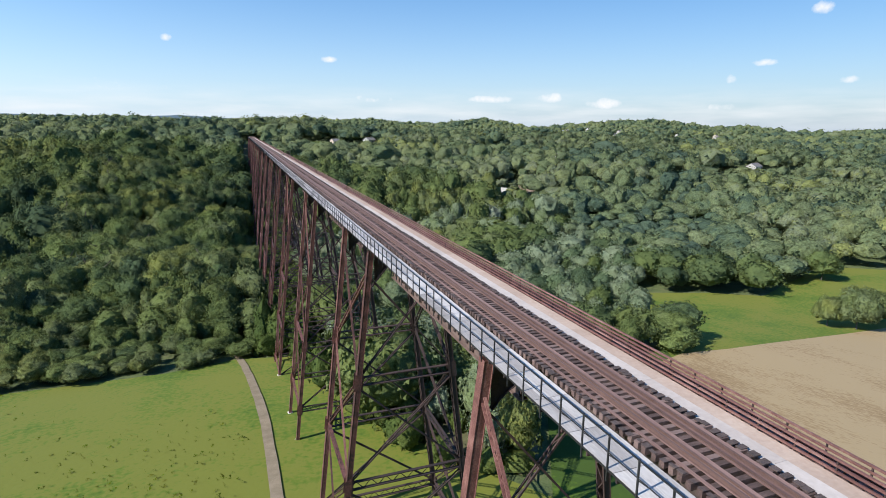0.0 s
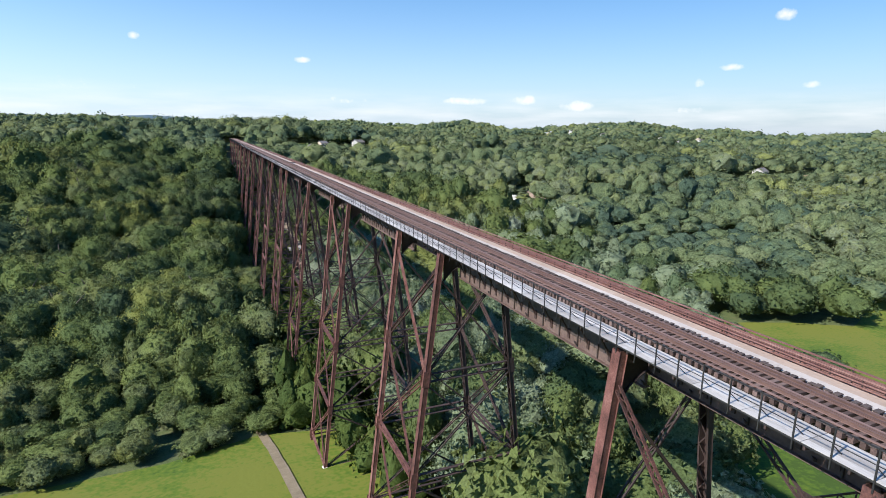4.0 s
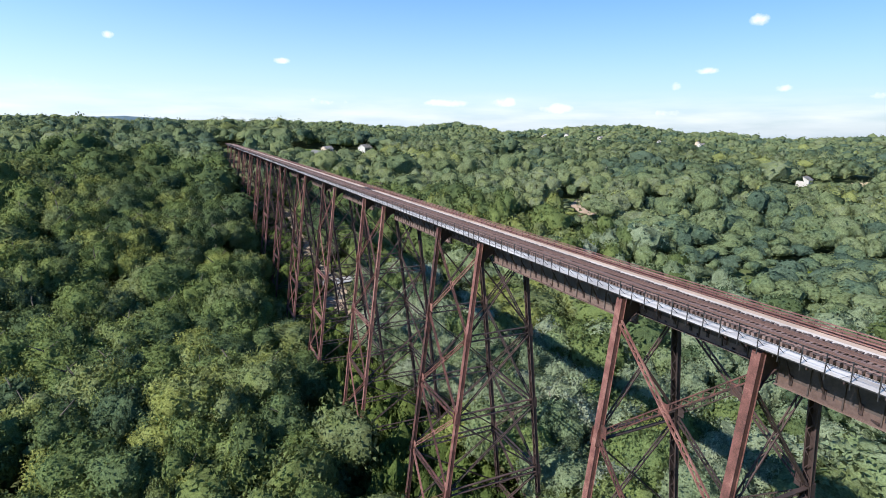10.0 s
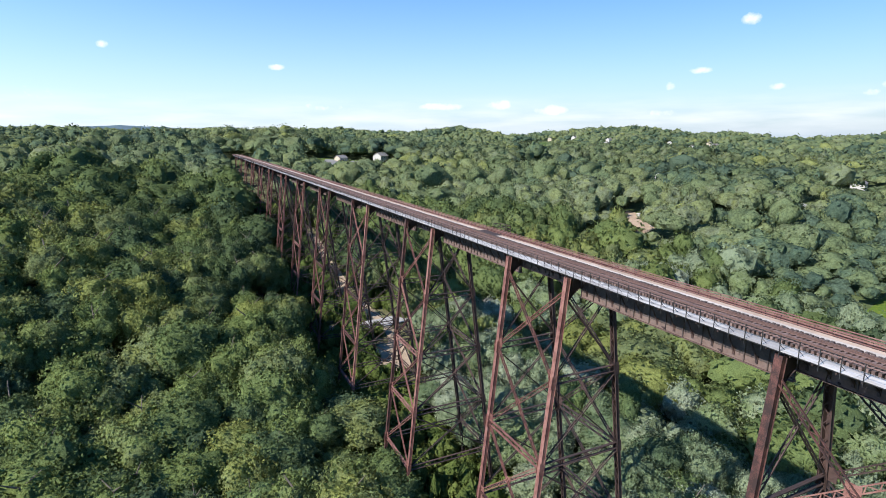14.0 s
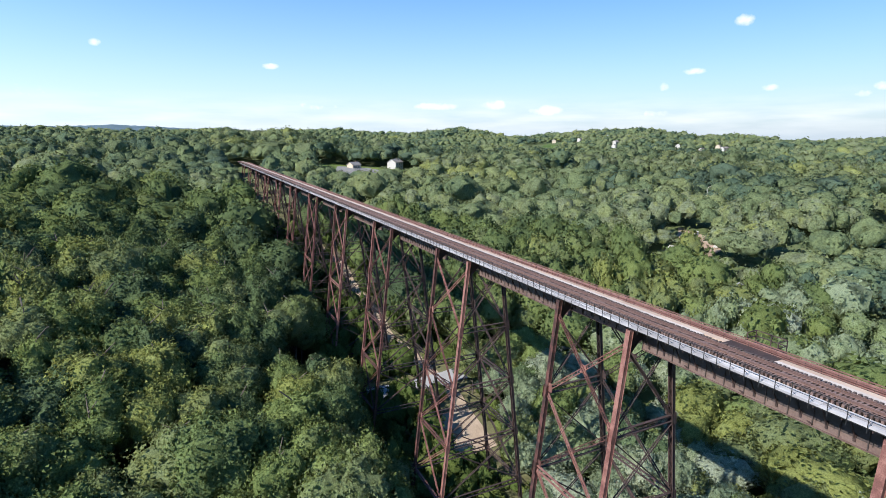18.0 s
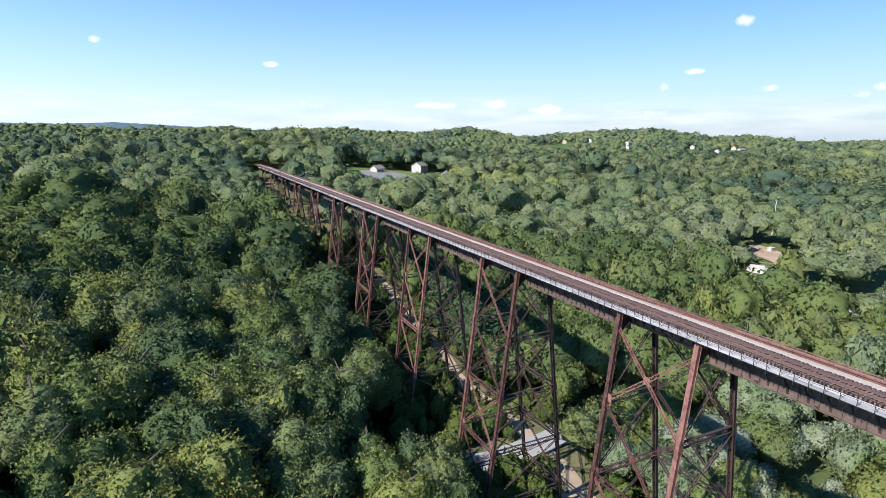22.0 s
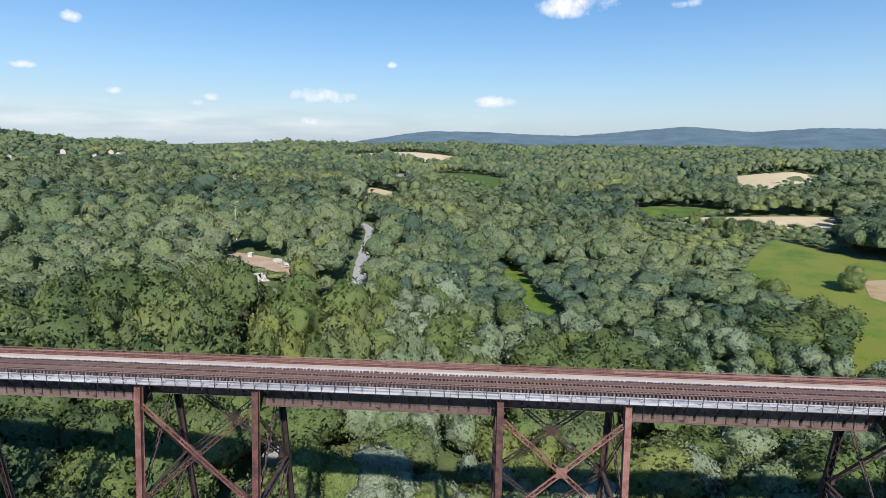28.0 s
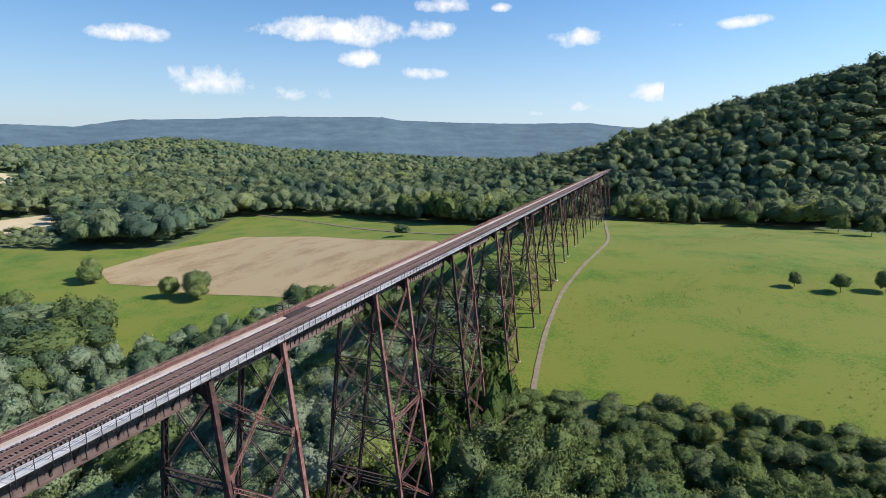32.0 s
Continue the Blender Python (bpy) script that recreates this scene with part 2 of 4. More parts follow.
# darker copy of the rust; on towers it puts shade into the colour
RUST_DARK = material("dark_and_shaded_rusted_steel", [(.02, .014, .014), (.042, .026, .025), (.075, .043, .038)], .6, .8, .1, .4, 14)
RUST_RED = material("red_painted_pipe", [(.10, .046, .04), (.168, .08, .068), (.28, .162, .138)], 1.2, .6, .1, .2, 10)
RED_PLANK = material("faded_red_planks", [(.10, .045, .04), (.17, .08, .07), (.26, .135, .115)], 1.0, .85, 0, .4, 10, stretch=(1, .15, 1), spread=.5)
TIMBER = material("weathered_timber", [(.062, .039, .034), (.11, .07, .062), (.175, .12, .107)], 2.0, .9, 0, .6, 8, spread=.5, stretch=(.4, 1, 1))
TIMBER_STRIP = material("brown_timber_strip", [(.12, .068, .059), (.175, .105, .091), (.245, .155, .135)], 1.0, .9, 0, .5, 10, stretch=(1, .15, 1))
RAIL = material("rail_steel", [(.10, .06, .052), (.17, .105, .09)], 2, .6, .25, .1)
WALK = material("white_walkway_boards", [(.27, .252, .245), (.38, .36, .352), (.51, .49, .48)], 1.5, .8, 0, .3, 10, stretch=(1, .2, 1), spread=.4)
SLAB = material("pale_concrete", [(.35, .305, .28), (.42, .372, .345), (.5, .452, .425)], .35, .9, 0, .3, 14)
SAND = material("tan_gravel_strip", [(.31, .232, .185), (.38, .292, .24), (.45, .36, .3)], .5, .95, 0, .3, 10)
DARK_METAL = material("dark_painted_post", [(.018, .018, .02), (.04, .04, .042)], 2, .6, .3, .1)
CONCRETE = material("pier_concrete", [(.5, .48, .44), (.62, .6, .56), (.7, .68, .64)], .8, .9, 0, .4)
GRASS = material("meadow_grass", [(.036, .074, .003), (.06, .112, .004), (.086, .134, .006), (.132, .148, .015)], .04, 1, 0, 1.0, 30, low=.41, high=.59)
WOODLAND = material("woodland_undergrowth", [(.026, .038, .015), (.048, .07, .023), (.075, .105, .032), (.105, .12, .05)], .25, 1, 0, 1.0, 12, low=.36, high=.64)
HAY = material("dry_hay_field", [(.13, .094, .038), (.195, .132, .062), (.25, .172, .086), (.315, .235, .128)], .045, 1, 0, 1.0, 34, stretch=(1.4, .6, 1), low=.38, high=.62)
TAN = material("tan_field", [(.38, .30, .18), (.48, .39, .25)], .03, 1, 0, .6, 30)
DIRT = material("bare_dirt", [(.12, .09, .055), (.185, .145, .095), (.255, .205, .14)], .5, 1, 0, .6, 14)
GRAVEL = material("pale_pink_gravel", [(.22, .165, .12), (.33, .255, .19), (.43, .345, .27)], .3, 1, 0, .6, 14)
EARTH = material("bare_tan_earth", [(.27, .19, .13), (.37, .28, .205), (.46, .365, .28)], .15, 1, 0, .6, 16)
LOT_GREY = material("worn_grey_paving", [(.15, .145, .14), (.22, .21, .2)], .3, .95, 0, .3)
ASPHALT = material("grey_asphalt", [(.26, .26, .27), (.36, .36, .37)], .4, .95, 0, .3)
GREENS = [(0.11, 0.164, 0.093), (0.146, 0.206, 0.093), (0.183, 0.248, 0.097), (0.227, 0.292, 0.103), (0.218, 0.269, 0.133), (0.292, 0.332, 0.109)]
WOOD_GREENS = [(0.092, 0.138, 0.078), (0.123, 0.173, 0.078), (0.154, 0.208, 0.081), (0.191, 0.245, 0.087), (0.183, 0.226, 0.112), (0.245, 0.279, 0.092)]
PALES = [(0.161, 0.229, 0.125), (0.234, 0.297, 0.179), (0.295, 0.361, 0.239), (0.213, 0.278, 0.133), (0.352, 0.407, 0.297)]
LEAF = foliage("green_foliage", GREENS)
LEAF_SILVER = foliage("silvery_foliage", PALES)
WOOD = foliage("green_woodland_foliage", WOOD_GREENS, "tree", 4.0)
WOOD_SILVER = foliage("silvery_woodland_foliage", PALES, "tree", 4.0)
# greens paled and blued: distance haze put into the leaf colour
HAZED_GREENS = [(0.12, 0.173, 0.12), (0.095, 0.148, 0.106), (0.16, 0.217, 0.122), (0.192, 0.246, 0.122), (0.198, 0.246, 0.138), (0.239, 0.285, 0.13), (0.216, 0.257, 0.165), (0.286, 0.324, 0.122)]
WOOD_FAR = foliage("far_woodland_haze_tint", HAZED_GREENS, "tree", 1.3)
SCRUB = foliage("scrub_foliage", [(.075, .115, .04), (.115, .165, .05), (.17, .215, .065)], "tree", 3.5)
BARK = material("grey_bark", [(.07, .06, .05), (.14, .12, .10)], 1.5, .95, 0, .6)
# ridge backdrop: the blue of distance haze is in its base colour
HILLSIDE = material("haze_blue_wooded_ridge", [(.045, .08, .105), (.068, .112, .138), (.10, .15, .175)], .006, 1, 0, 0, 12, low=.36, high=.64)
LITTER = material("shaded_forest_floor", [(.06, .066, .026), (.11, .108, .05), (.2, .165, .1)], .12, 1, 0, .8, 14)
WALL_WHITE = material("white_house_wall", [(.38, .37, .355), (.48, .47, .455)], .8, .7, 0, .1)
ROOF_GREY = material("grey_roof_shingle", [(.16, .15, .15), (.24, .22, .21)], 1.0, .9, 0, .3)
GLASS = material("window_glass", [(.03, .035, .04), (.05, .06, .07)], 1, .1)


# ---- mesh helpers ----
def beam(bm, p, q, w, h, side=(0, 0, 1)):
    """A straight bar from p to q, w wide across and h deep along the side direction."""
    p, q = Vector(p), Vector(q)
    d = (q - p).normalized()
    s = Vector(side) - d * d.dot(Vector(side))
    s = s.normalized() if s.length > 1e-4 else d.orthogonal().normalized()
    a = d.cross(s)
    vs = [bm.verts.new(e + a * (i * w / 2) + s * (j * h / 2)) for e in (p, q) for i, j in ((-1, -1), (1, -1), (1, 1), (-1, 1))]
    for f in ((0, 1, 2, 3), (7, 6, 5, 4), (0, 4, 5, 1), (1, 5, 6, 2), (2, 6, 7, 3), (3, 7, 4, 0)):
        bm.faces.new([vs[i] for i in f])


def box(bm, x0, x1, y0, y1, z0, z1):
    beam(bm, ((x0 + x1) / 2, y0, (z0 + z1) / 2), ((x0 + x1) / 2, y1, (z0 + z1) / 2), x1 - x0, z1 - z0)


def finish(bm, name):
    bmesh.ops.recalc_face_normals(bm, faces=bm.faces)
    me = bpy.data.meshes.new(name)
    bm.to_mesh(me)
    bm.free()
    return me


def made(name, fill, mat):
    """A shared mesh built by fill(bm)."""
    bm = bmesh.new()
    fill(bm)
    me = finish(bm, name)
    me.materials.append(mat)
    return me


def part(name, me, parent, at=(0, 0, 0), label=""):
    ob = new(name, me)
    ob.parent, ob.location = parent, at
    return tagged(ob, label)


def thing(name, at, label, category, group="", kind=""):
    ob = new(name)
    ob.location = at
    ob.empty_display_size = .5
    return tagged(ob, label, category, group, kind)


def laced(bm, p, q, width, depth, across, pitch=.7):
    """A built-up strut: two flat chords with zigzag lacing between them."""
    p, q, across = Vector(p), Vector(q), Vector(across).normalized()
    d = q - p
    n = max(2, int(d.length / pitch))
    nrm = d.normalized().cross(across)
    for s in (-1, 1):
        o = across * (s * width / 2)
        beam(bm, p + o, q + o, depth, .09, across)
    for i in range(n):
        a, b = p + d * (i / n), p + d * ((i + 1) / n)
        s = 1 if i % 2 else -1
        beam(bm, a + across * (s * width / 2), b - across * (s * width / 2), .02, .07, across)


def tri_mesh(name, verts, mats, outward=None, tint=None):
    """A mesh of loose triangles from an array of corners, with the crown's outward direction and a tint for each tree."""
    v = np.ascontiguousarray(verts, dtype=np.float32).reshape(-1, 3)
    me = bpy.data.meshes.new(name)
    n = len(v)
    me.vertices.add(n)
    me.vertices.foreach_set("co", v.ravel())
    me.loops.add(n)
    me.loops.foreach_set("vertex_index", np.arange(n, dtype=np.int32))
    me.polygons.add(n // 3)
    me.polygons.foreach_set("loop_start", np.arange(0, n, 3, dtype=np.int32))
    me.update(calc_edges=True)
    if outward is not None:
        me.attributes.new("outward", "FLOAT_VECTOR", "POINT").data.foreach_set("vector", np.ascontiguousarray(outward, dtype=np.float32).ravel())
    if tint is not None:
        me.attributes.new("tint", "FLOAT", "POINT").data.foreach_set("value", np.ascontiguousarray(tint, dtype=np.float32).ravel())
    for m in mats:
        me.materials.append(m)
    return me


# ---- ground ----


def smooth(a, b, v):
    v = np.clip((v - a) / (b - a), 0, 1)
    return v * v * (3 - 2 * v)


def bump2(x, y, cx, cy, rx, ry, h):
    return h * np.exp(-((x - cx) / rx) ** 2 - ((y - cy) / ry) ** 2)


def waves(x, y):
    return (np.sin(x * .011 + 1.3) * np.cos(y * .013 + .4) + .6 * np.sin(x * .023 - y * .017 + 2.) + .35 * np.cos(x * .041 + y * .037))


LINE_Y = [-265, -200, -100, -20, 0, 36, 73, 110, 140, 170, 210, 250, 300, 350, 400, 450, 520, 590, 640, 760, 1000]
LINE_Z = [19, 24, 29, 30.5, 29, 24, 19.5, 14, 9.5, 6, 4, 4.5, 9, 14, 20, 27, 37, 50, 57, 52, 42]


EAST_Y = [-300, -150, 60, 160, 250, 280, 317, 345, 390, 480, 1000]
EAST_Z = [21, 19, 15, 10, 8, 11, 18, 24, 27, 31, 38]


# the hills round the valley: elevation of their wooded tops by direction, in degrees
RIM_AZ = [60, 12.6, 9.6, 6.9, 3.9, .3, -2.1, -4.6, -7.1, -9.8, -13, -16.4, -19.8, -23.3, -25.6, -27.9, -30.2, -32.6, -36, -38.2, -40.9, -44.7, -46.5, -48, -50.2, -52.2,
          -53.8, -55.8, -58, -60, -62, -65, -69, -73, -77.5, -82, -87, -92, -98, -104, -110, -115.5, -121, -126.4, -130.5, -135, -140, -146, -151, -163, -171, -300]
RIM_EL = [.45, .49, .66, .47, .35, .43, .5, .5, .23, .46, .54, .46, .14, .21, .45, .65, .38, -.18, -.1, .22, .4, .57, .65, .3, 0, -.15,
          .05, -.3, -.55, -.65, -.4, -.3, 0, -.15, -.25, -.03, -.05, -.26, -.12, -.17, -.12, -.2, -.36, .19, .65, .3, -.35, -.6, -.9, -1.4, -1.2, -1]


def height(x, y):
    """Ground height: a valley under the viaduct, a steep wooded hill at its south end, rolling land round it."""
    x, y = np.asarray(x, float), np.asarray(y, float)
    z = sum(np.interp(y + d, LINE_Y, LINE_Z) for d in (-14, 0, 14)) / 3
    west, east = np.clip(-x, 0, None), np.clip(x - 8, 0, None)
    z = z + .26 * np.minimum(west, 80) * smooth(225, 300, y) * (1 - smooth(420, 620, y))
    z = z + 1.5 * smooth(20, 120, west) * (1 - smooth(100, 160, y))
    flat = sum(np.interp(y + d, EAST_Y, EAST_Z) for d in (-18, 0, 18)) / 3 + .006 * np.clip(x - 100, 0, 900)
    k = smooth(15, 230, east) * (1 - .5 * smooth(380, 600, y))
    z = z * (1 - k) + flat * k
    far = smooth(500, 1100, np.hypot(x, y - 200))
    z = z * (1 - far) + (30 + 6 * waves(x * .5, y * .5)) * far
    z = z + waves(x, y) * 1.2 * smooth(40, 160, np.abs(x))
    # wooded hill at the south end
    ridge = 93.5 - .31 * np.minimum(x, 0) - .30 * np.clip(x - 6, 0, 260)
    rise = smooth(-262, -470, y)
    z = z * (1 - rise) + np.maximum(ridge - 14, z) * rise
    z = z + bump2(x, y, 60, 980, 230, 170, 25) + bump2(x, y, 1290, 450, 220, 170, 30) + bump2(x, y, 780, 268, 110, 80, 13) + bump2(x, y, 850, -225, 110, 60, 14)
    # the rim of hills round the valley
    dx, dy = x + 40, y - 180
    dist = np.hypot(dx, dy)
    az = np.degrees(np.arctan2(-dx, dy))
    az = np.where(az > 60, az - 360, az)
    top = 66 + np.tan(np.radians(np.interp(az, RIM_AZ[::-1], RIM_EL[::-1]))) * np.minimum(dist, 1950)
    rim = smooth(1150, 1850, dist)
    return z * (1 - rim) + np.maximum(top, 18) * rim


def grid_mesh(name, xs, ys, z, mat):
    X, Y = np.meshgrid(xs, ys)
    Z = z(X, Y)
    me = bpy.data.meshes.new(name)
    nx, ny = len(xs), len(ys)
    idx = np.arange(nx * ny).reshape(ny, nx)
    faces = np.stack([idx[:-1, :-1], idx[:-1, 1:], idx[1:, 1:], idx[1:, :-1]], -1).reshape(-1, 4)
    me.from_pydata(np.stack([X, Y, Z], -1).reshape(-1, 3).tolist(), [], faces.tolist())
    me.polygons.foreach_set("use_smooth", np.ones(len(me.polygons), bool))
    me.materials.append(mat)
    return me


def spaced(lo, hi, fine_lo, fine_hi, step, grow=1.12):
    mid = list(np.arange(fine_lo, fine_hi + step, step))
    s, v = step, mid[-1]
    while v < hi:
        s *= grow
        v += s
        mid.append(min(v, hi))
    s, v = step, mid[0]
    while v > lo:
        s *= grow
        v -= s
        mid.insert(0, max(v, lo))
    return np.array(mid)


ground = new("ground", grid_mesh("ground", spaced(-4600, 4600, -260, 420, 6), spaced(-4600, 4600, -480, 760, 6), height, WOODLAND))
tagged(ground, "rolling valley ground, dark with undergrowth between the trees", "ground", kind="structure")


def inside(poly, x, y):
    x, y = np.asarray(x, float), np.asarray(y, float)
    res = np.zeros(x.shape, bool)
    for (x0, y0), (x1, y1) in zip(poly, poly[1:] + poly[:1]):
        cross = ((y0 > y) != (y1 > y)) & (x < (x1 - x0) * (y - y0) / (y1 - y0 + 1e-9) + x0)
        res ^= cross
    return res


def field(name, poly, mat, label, lift=.12, step=5.0, category="field"):
    """A patch of other ground cover laid over the land inside a polygon."""
    p = np.array(poly, float)
    bm = bmesh.new()
    face = bm.faces.new([bm.verts.new((x, y, 0)) for x, y in poly])
    for axis in (0, 1):
        for c in np.arange(p[:, axis].min() + step, p[:, axis].max(), step):
            co, no = [0, 0, 0], [0, 0, 0]
            co[axis], no[axis] = c, 1
            bmesh.ops.bisect_plane(bm, geom=bm.verts[:] + bm.edges[:] + bm.faces[:], plane_co=co, plane_no=no)
    bmesh.ops.triangulate(bm, faces=bm.faces)
    co = np.array([v.co for v in bm.verts])
    z = height(co[:, 0], co[:, 1])
    for v, h in zip(bm.verts, z):
        v.co.z = h + lift
    bmesh.ops.recalc_face_normals(bm, faces=bm.faces)
    me = bpy.data.meshes.new(name)
    bm.to_mesh(me)
    bm.free()
    me.materials.append(mat)
    if me.polygons[0].normal.z < 0:
        me.flip_normals()
    return tagged(new(name, me), label, category, kind="structure")


def ribbon(name, line, width, mat, label, lift=.25, category="road"):
    """A road or path that follows the land along a line."""
    line = [Vector((x, y)) for x, y in line]
    pts = []
    for i in range(len(line) - 1):
        p0, p1, p2, p3 = line[max(i - 1, 0)], line[i], line[i + 1], line[min(i + 2, len(line) - 1)]
        n = max(2, int((p2 - p1).length / 4))
        for k in range(n):
            t = k / n
            pts.append(.5 * (2 * p1 + (p2 - p0) * t + (2 * p0 - 5 * p1 + 4 * p2 - p3) * t * t + (3 * p1 - p0 - 3 * p2 + p3) * t ** 3))
    pts.append(line[-1])
    verts, faces = [], []
    rng = random.Random(7)
    for i, p in enumerate(pts):
        d = (pts[min(i + 1, len(pts) - 1)] - pts[max(i - 1, 0)]).normalized()
        s = Vector((-d.y, d.x))
        for k in range(5):
            o = (k / 4 - .5) * width * (1 + rng.uniform(-.12, .12) * (k in (0, 4)))
            q = p + s * o
            verts.append((q.x, q.y, float(height(q.x, q.y)) + lift))
    for i in range(len(pts) - 1):
        for k in range(4):
            a = i * 5 + k
            faces.append((a, a + 1, a + 6, a + 5))
    me = bpy.data.meshes.new(name)
    me.from_pydata(verts, [], faces)
    me.materials.append(mat)
    return tagged(new(name, me), label, category, kind="structure")


BROWN = [(70, 66), (84, 71), (99, 70), (124, 71), (161, 73), (186, 68), (212, 73), (240, 58), (250, 2), (237, -52), (178, -60), (107, -42), (78, -36), (62, -10), (56, 30)]
MEADOW_E = [(40, -20), (66, 45), (84, 76), (122, 140), (150, 125), (163, 114), (200, 128), (229, 143), (262, 110), (369, 37), (289, 20), (257, -5), (314, -132), (227, -170), (105, -118), (60, -120), (30, -60)]
TANF = [(457, 103), (483, 58), (480, 40), (475, 0), (474, -78), (396, -23), (418, 18), (438, 48)]
MEADOW_FAR = [(542, 98), (546, 64), (535, 22), (495, 5), (490, 36), (486, 62), (470, 95)]
MEADOW_W = [(-14, 117), (-30, 112), (-65, 111), (-110, 112), (-175, 95), (-260, 60), (-330, -60), (-330, -175), (-140, -178), (-100, -206), (-45, -212), (-6, -205), (22, -200), (30, -60), (40, -20), (24, 30), (10, 58), (1, 112)]
GREENWAY = [(297, 242), (258, 232), (213, 226), (181, 218), (173, 225), (195, 235), (226, 242), (255, 245)]
YARD = [(222, 392), (219, 377), (214, 357), (201, 347), (183, 341), (183, 346), (194, 353), (197, 364), (203, 376)]
LOT = [(70, 560), (112, 556), (128, 600), (112, 640), (84, 640), (72, 604)]
FAR_TAN = [(1100, 330), (1300, 320), (1420, 440), (1330, 590), (1200, 570), (1160, 440)]
FAR_TAN_B = [(891, -166), (793, -252), (761, -207), (764, -180), (738, -139), (788, -129)]
FAR_GREEN = [(690, 240), (790, 215), (860, 290), (760, 325)]
CLEAR_A = [(490, 350), (560, 345), (580, 385), (500, 385)]
FAR_GREEN_B = [(876, 1534), (960, 1440), (823, 1269), (749, 1218), (767, 1352)]
FAR_TAN_C = [(816, 1078), (893, 1010), (800, 985), (752, 1050)]
LAWN = [(50, 545), (80, 540), (125, 552), (150, 600), (140, 650), (100, 720), (80, 700), (60, 640), (48, 590)]
SIDE = [(24, 30), (40, -20), (66, 45), (84, 76), (60, 72), (40, 58)]
CLEARINGS = [LAWN, SIDE, MEADOW_E, TANF, MEADOW_FAR, MEADOW_W, GREENWAY, YARD, LOT, FAR_TAN, FAR_TAN_B, FAR_GREEN, CLEAR_A, BROWN, FAR_GREEN_B, FAR_TAN_C]
for poly, words in ((MEADOW_W, "lush green meadow below the viaduct"), (MEADOW_E, "green meadow round the hay field"), (MEADOW_FAR, "far green meadow behind a hedge"), (GREENWAY, "narrow green clearing in the thicket"),
                    (FAR_GREEN, "pale green field on the far slope"), (FAR_GREEN_B, "green field among the far hills"), (LAWN, "mown lawns round the houses"), (SIDE, "rough grass beside the hay field")):
    field("meadow", poly, GRASS, words, .2, 6.0, "meadow")
field("hay_field", BROWN, HAY, "mown brown hay field beside the viaduct", .35)
field("tan_field", TANF, TAN, "pale tan harvested field among trees", .35)
field("tan_field", FAR_TAN, TAN, "pale tan field on a far rise", .3, 30)
field("tan_field", FAR_TAN_B, TAN, "pale tan strip of a distant field", .3, 30)
field("tan_field", CLEAR_A, TAN, "small pale clearing beside the road", .35, 12)
field("tan_field", FAR_TAN_C, TAN, "pale clearing below the hill houses", .3, 20)
field("dirt_yard", YARD, EARTH, "bare reddish dirt yard cut into the woods", .5, 5, "yard")
field("parking_lot", LOT, LOT_GREY, "grey paved lot beside lawns", .7, 5, "parking lot")
ROAD = [(-16, 303), (8, 301), (24, 302), (60, 305), (110, 308), (150, 311), (185, 313), (200, 315), (230, 320), (271, 326), (312, 332), (348, 345), (370, 380), (372, 430)]
PATH = [(-9, 60), (-10, 83), (-13, 112), (-16, 128)]
PATH_S = [(-9, 60), (-9, 37), (-12, 10), (-17, -30), (-18, -72), (-12, -130), (-6, -190)]
LITTER_STRIP = [(-11, 121), (4, 112), (12, 58), (24, 34), (46, 70), (40, 130), (30, 300), (26, 470), (14, 600), (-9, 600)]
PAD = [(7, 274), (12, 268), (18, 266), (22, 273), (23, 284), (16, 286), (11, 281)]
UNDER = [(20, 268), (19, 282), (22, 290), (21, 310), (18, 335), (20, 352), (20, 387), (22, 404), (18, 440)]
ribbon("road", ROAD, 6.5, ASPHALT, "straight grey country road through the woods", .75)
ribbon("footpath", PATH[::-1] + PATH_S[1:], 1.7, DIRT, "pale dirt track beside the viaduct piers", .42, "path")
field("forest_floor", LITTER_STRIP, LITTER, "dark leaf-strewn ground under the viaduct", .35, 4, "forest floor")
field("gravel_pad", PAD, GRAVEL, "pale pinkish gravel patch at the tower feet", .55, 3, "gravel patch")
ribbon("gravel_road", UNDER, 4.2, GRAVEL, "pale gravel road under the viaduct", .6)
ribbon("field_lane", [(330, -165), (309, -149), (225, -128), (151, -92), (91, -67), (60, -62)], 3, DIRT, "narrow grey lane along the field edge", .5)

# far ridges: elevation of the skyline by direction, in degrees
SKY_AZ = [60, 30, 8.6, 4.9, -.1, -6, -13, -34, -57, -74, -77, -81, -84, -90, -93, -98.6, -104, -109, -114.6, -119.5, -124.4, -128.4, -135, -141, -152, -154, -160, -166, -173, -177, -185, -215, -260]
SKY_EL = [.9, .9, .75, .95, .7, .3, -.1, -.3, -.6, -.4, .1, .75, 1.15, 1.1, .95, .8, 1.3, 1.75, 1.25, 1.6, 1.5, 2.2, 2.4, 2.75, 2.82, 2.5, 2.3, 2.2, 2.25, 1.8, 1.5, 1.3, 1.0]


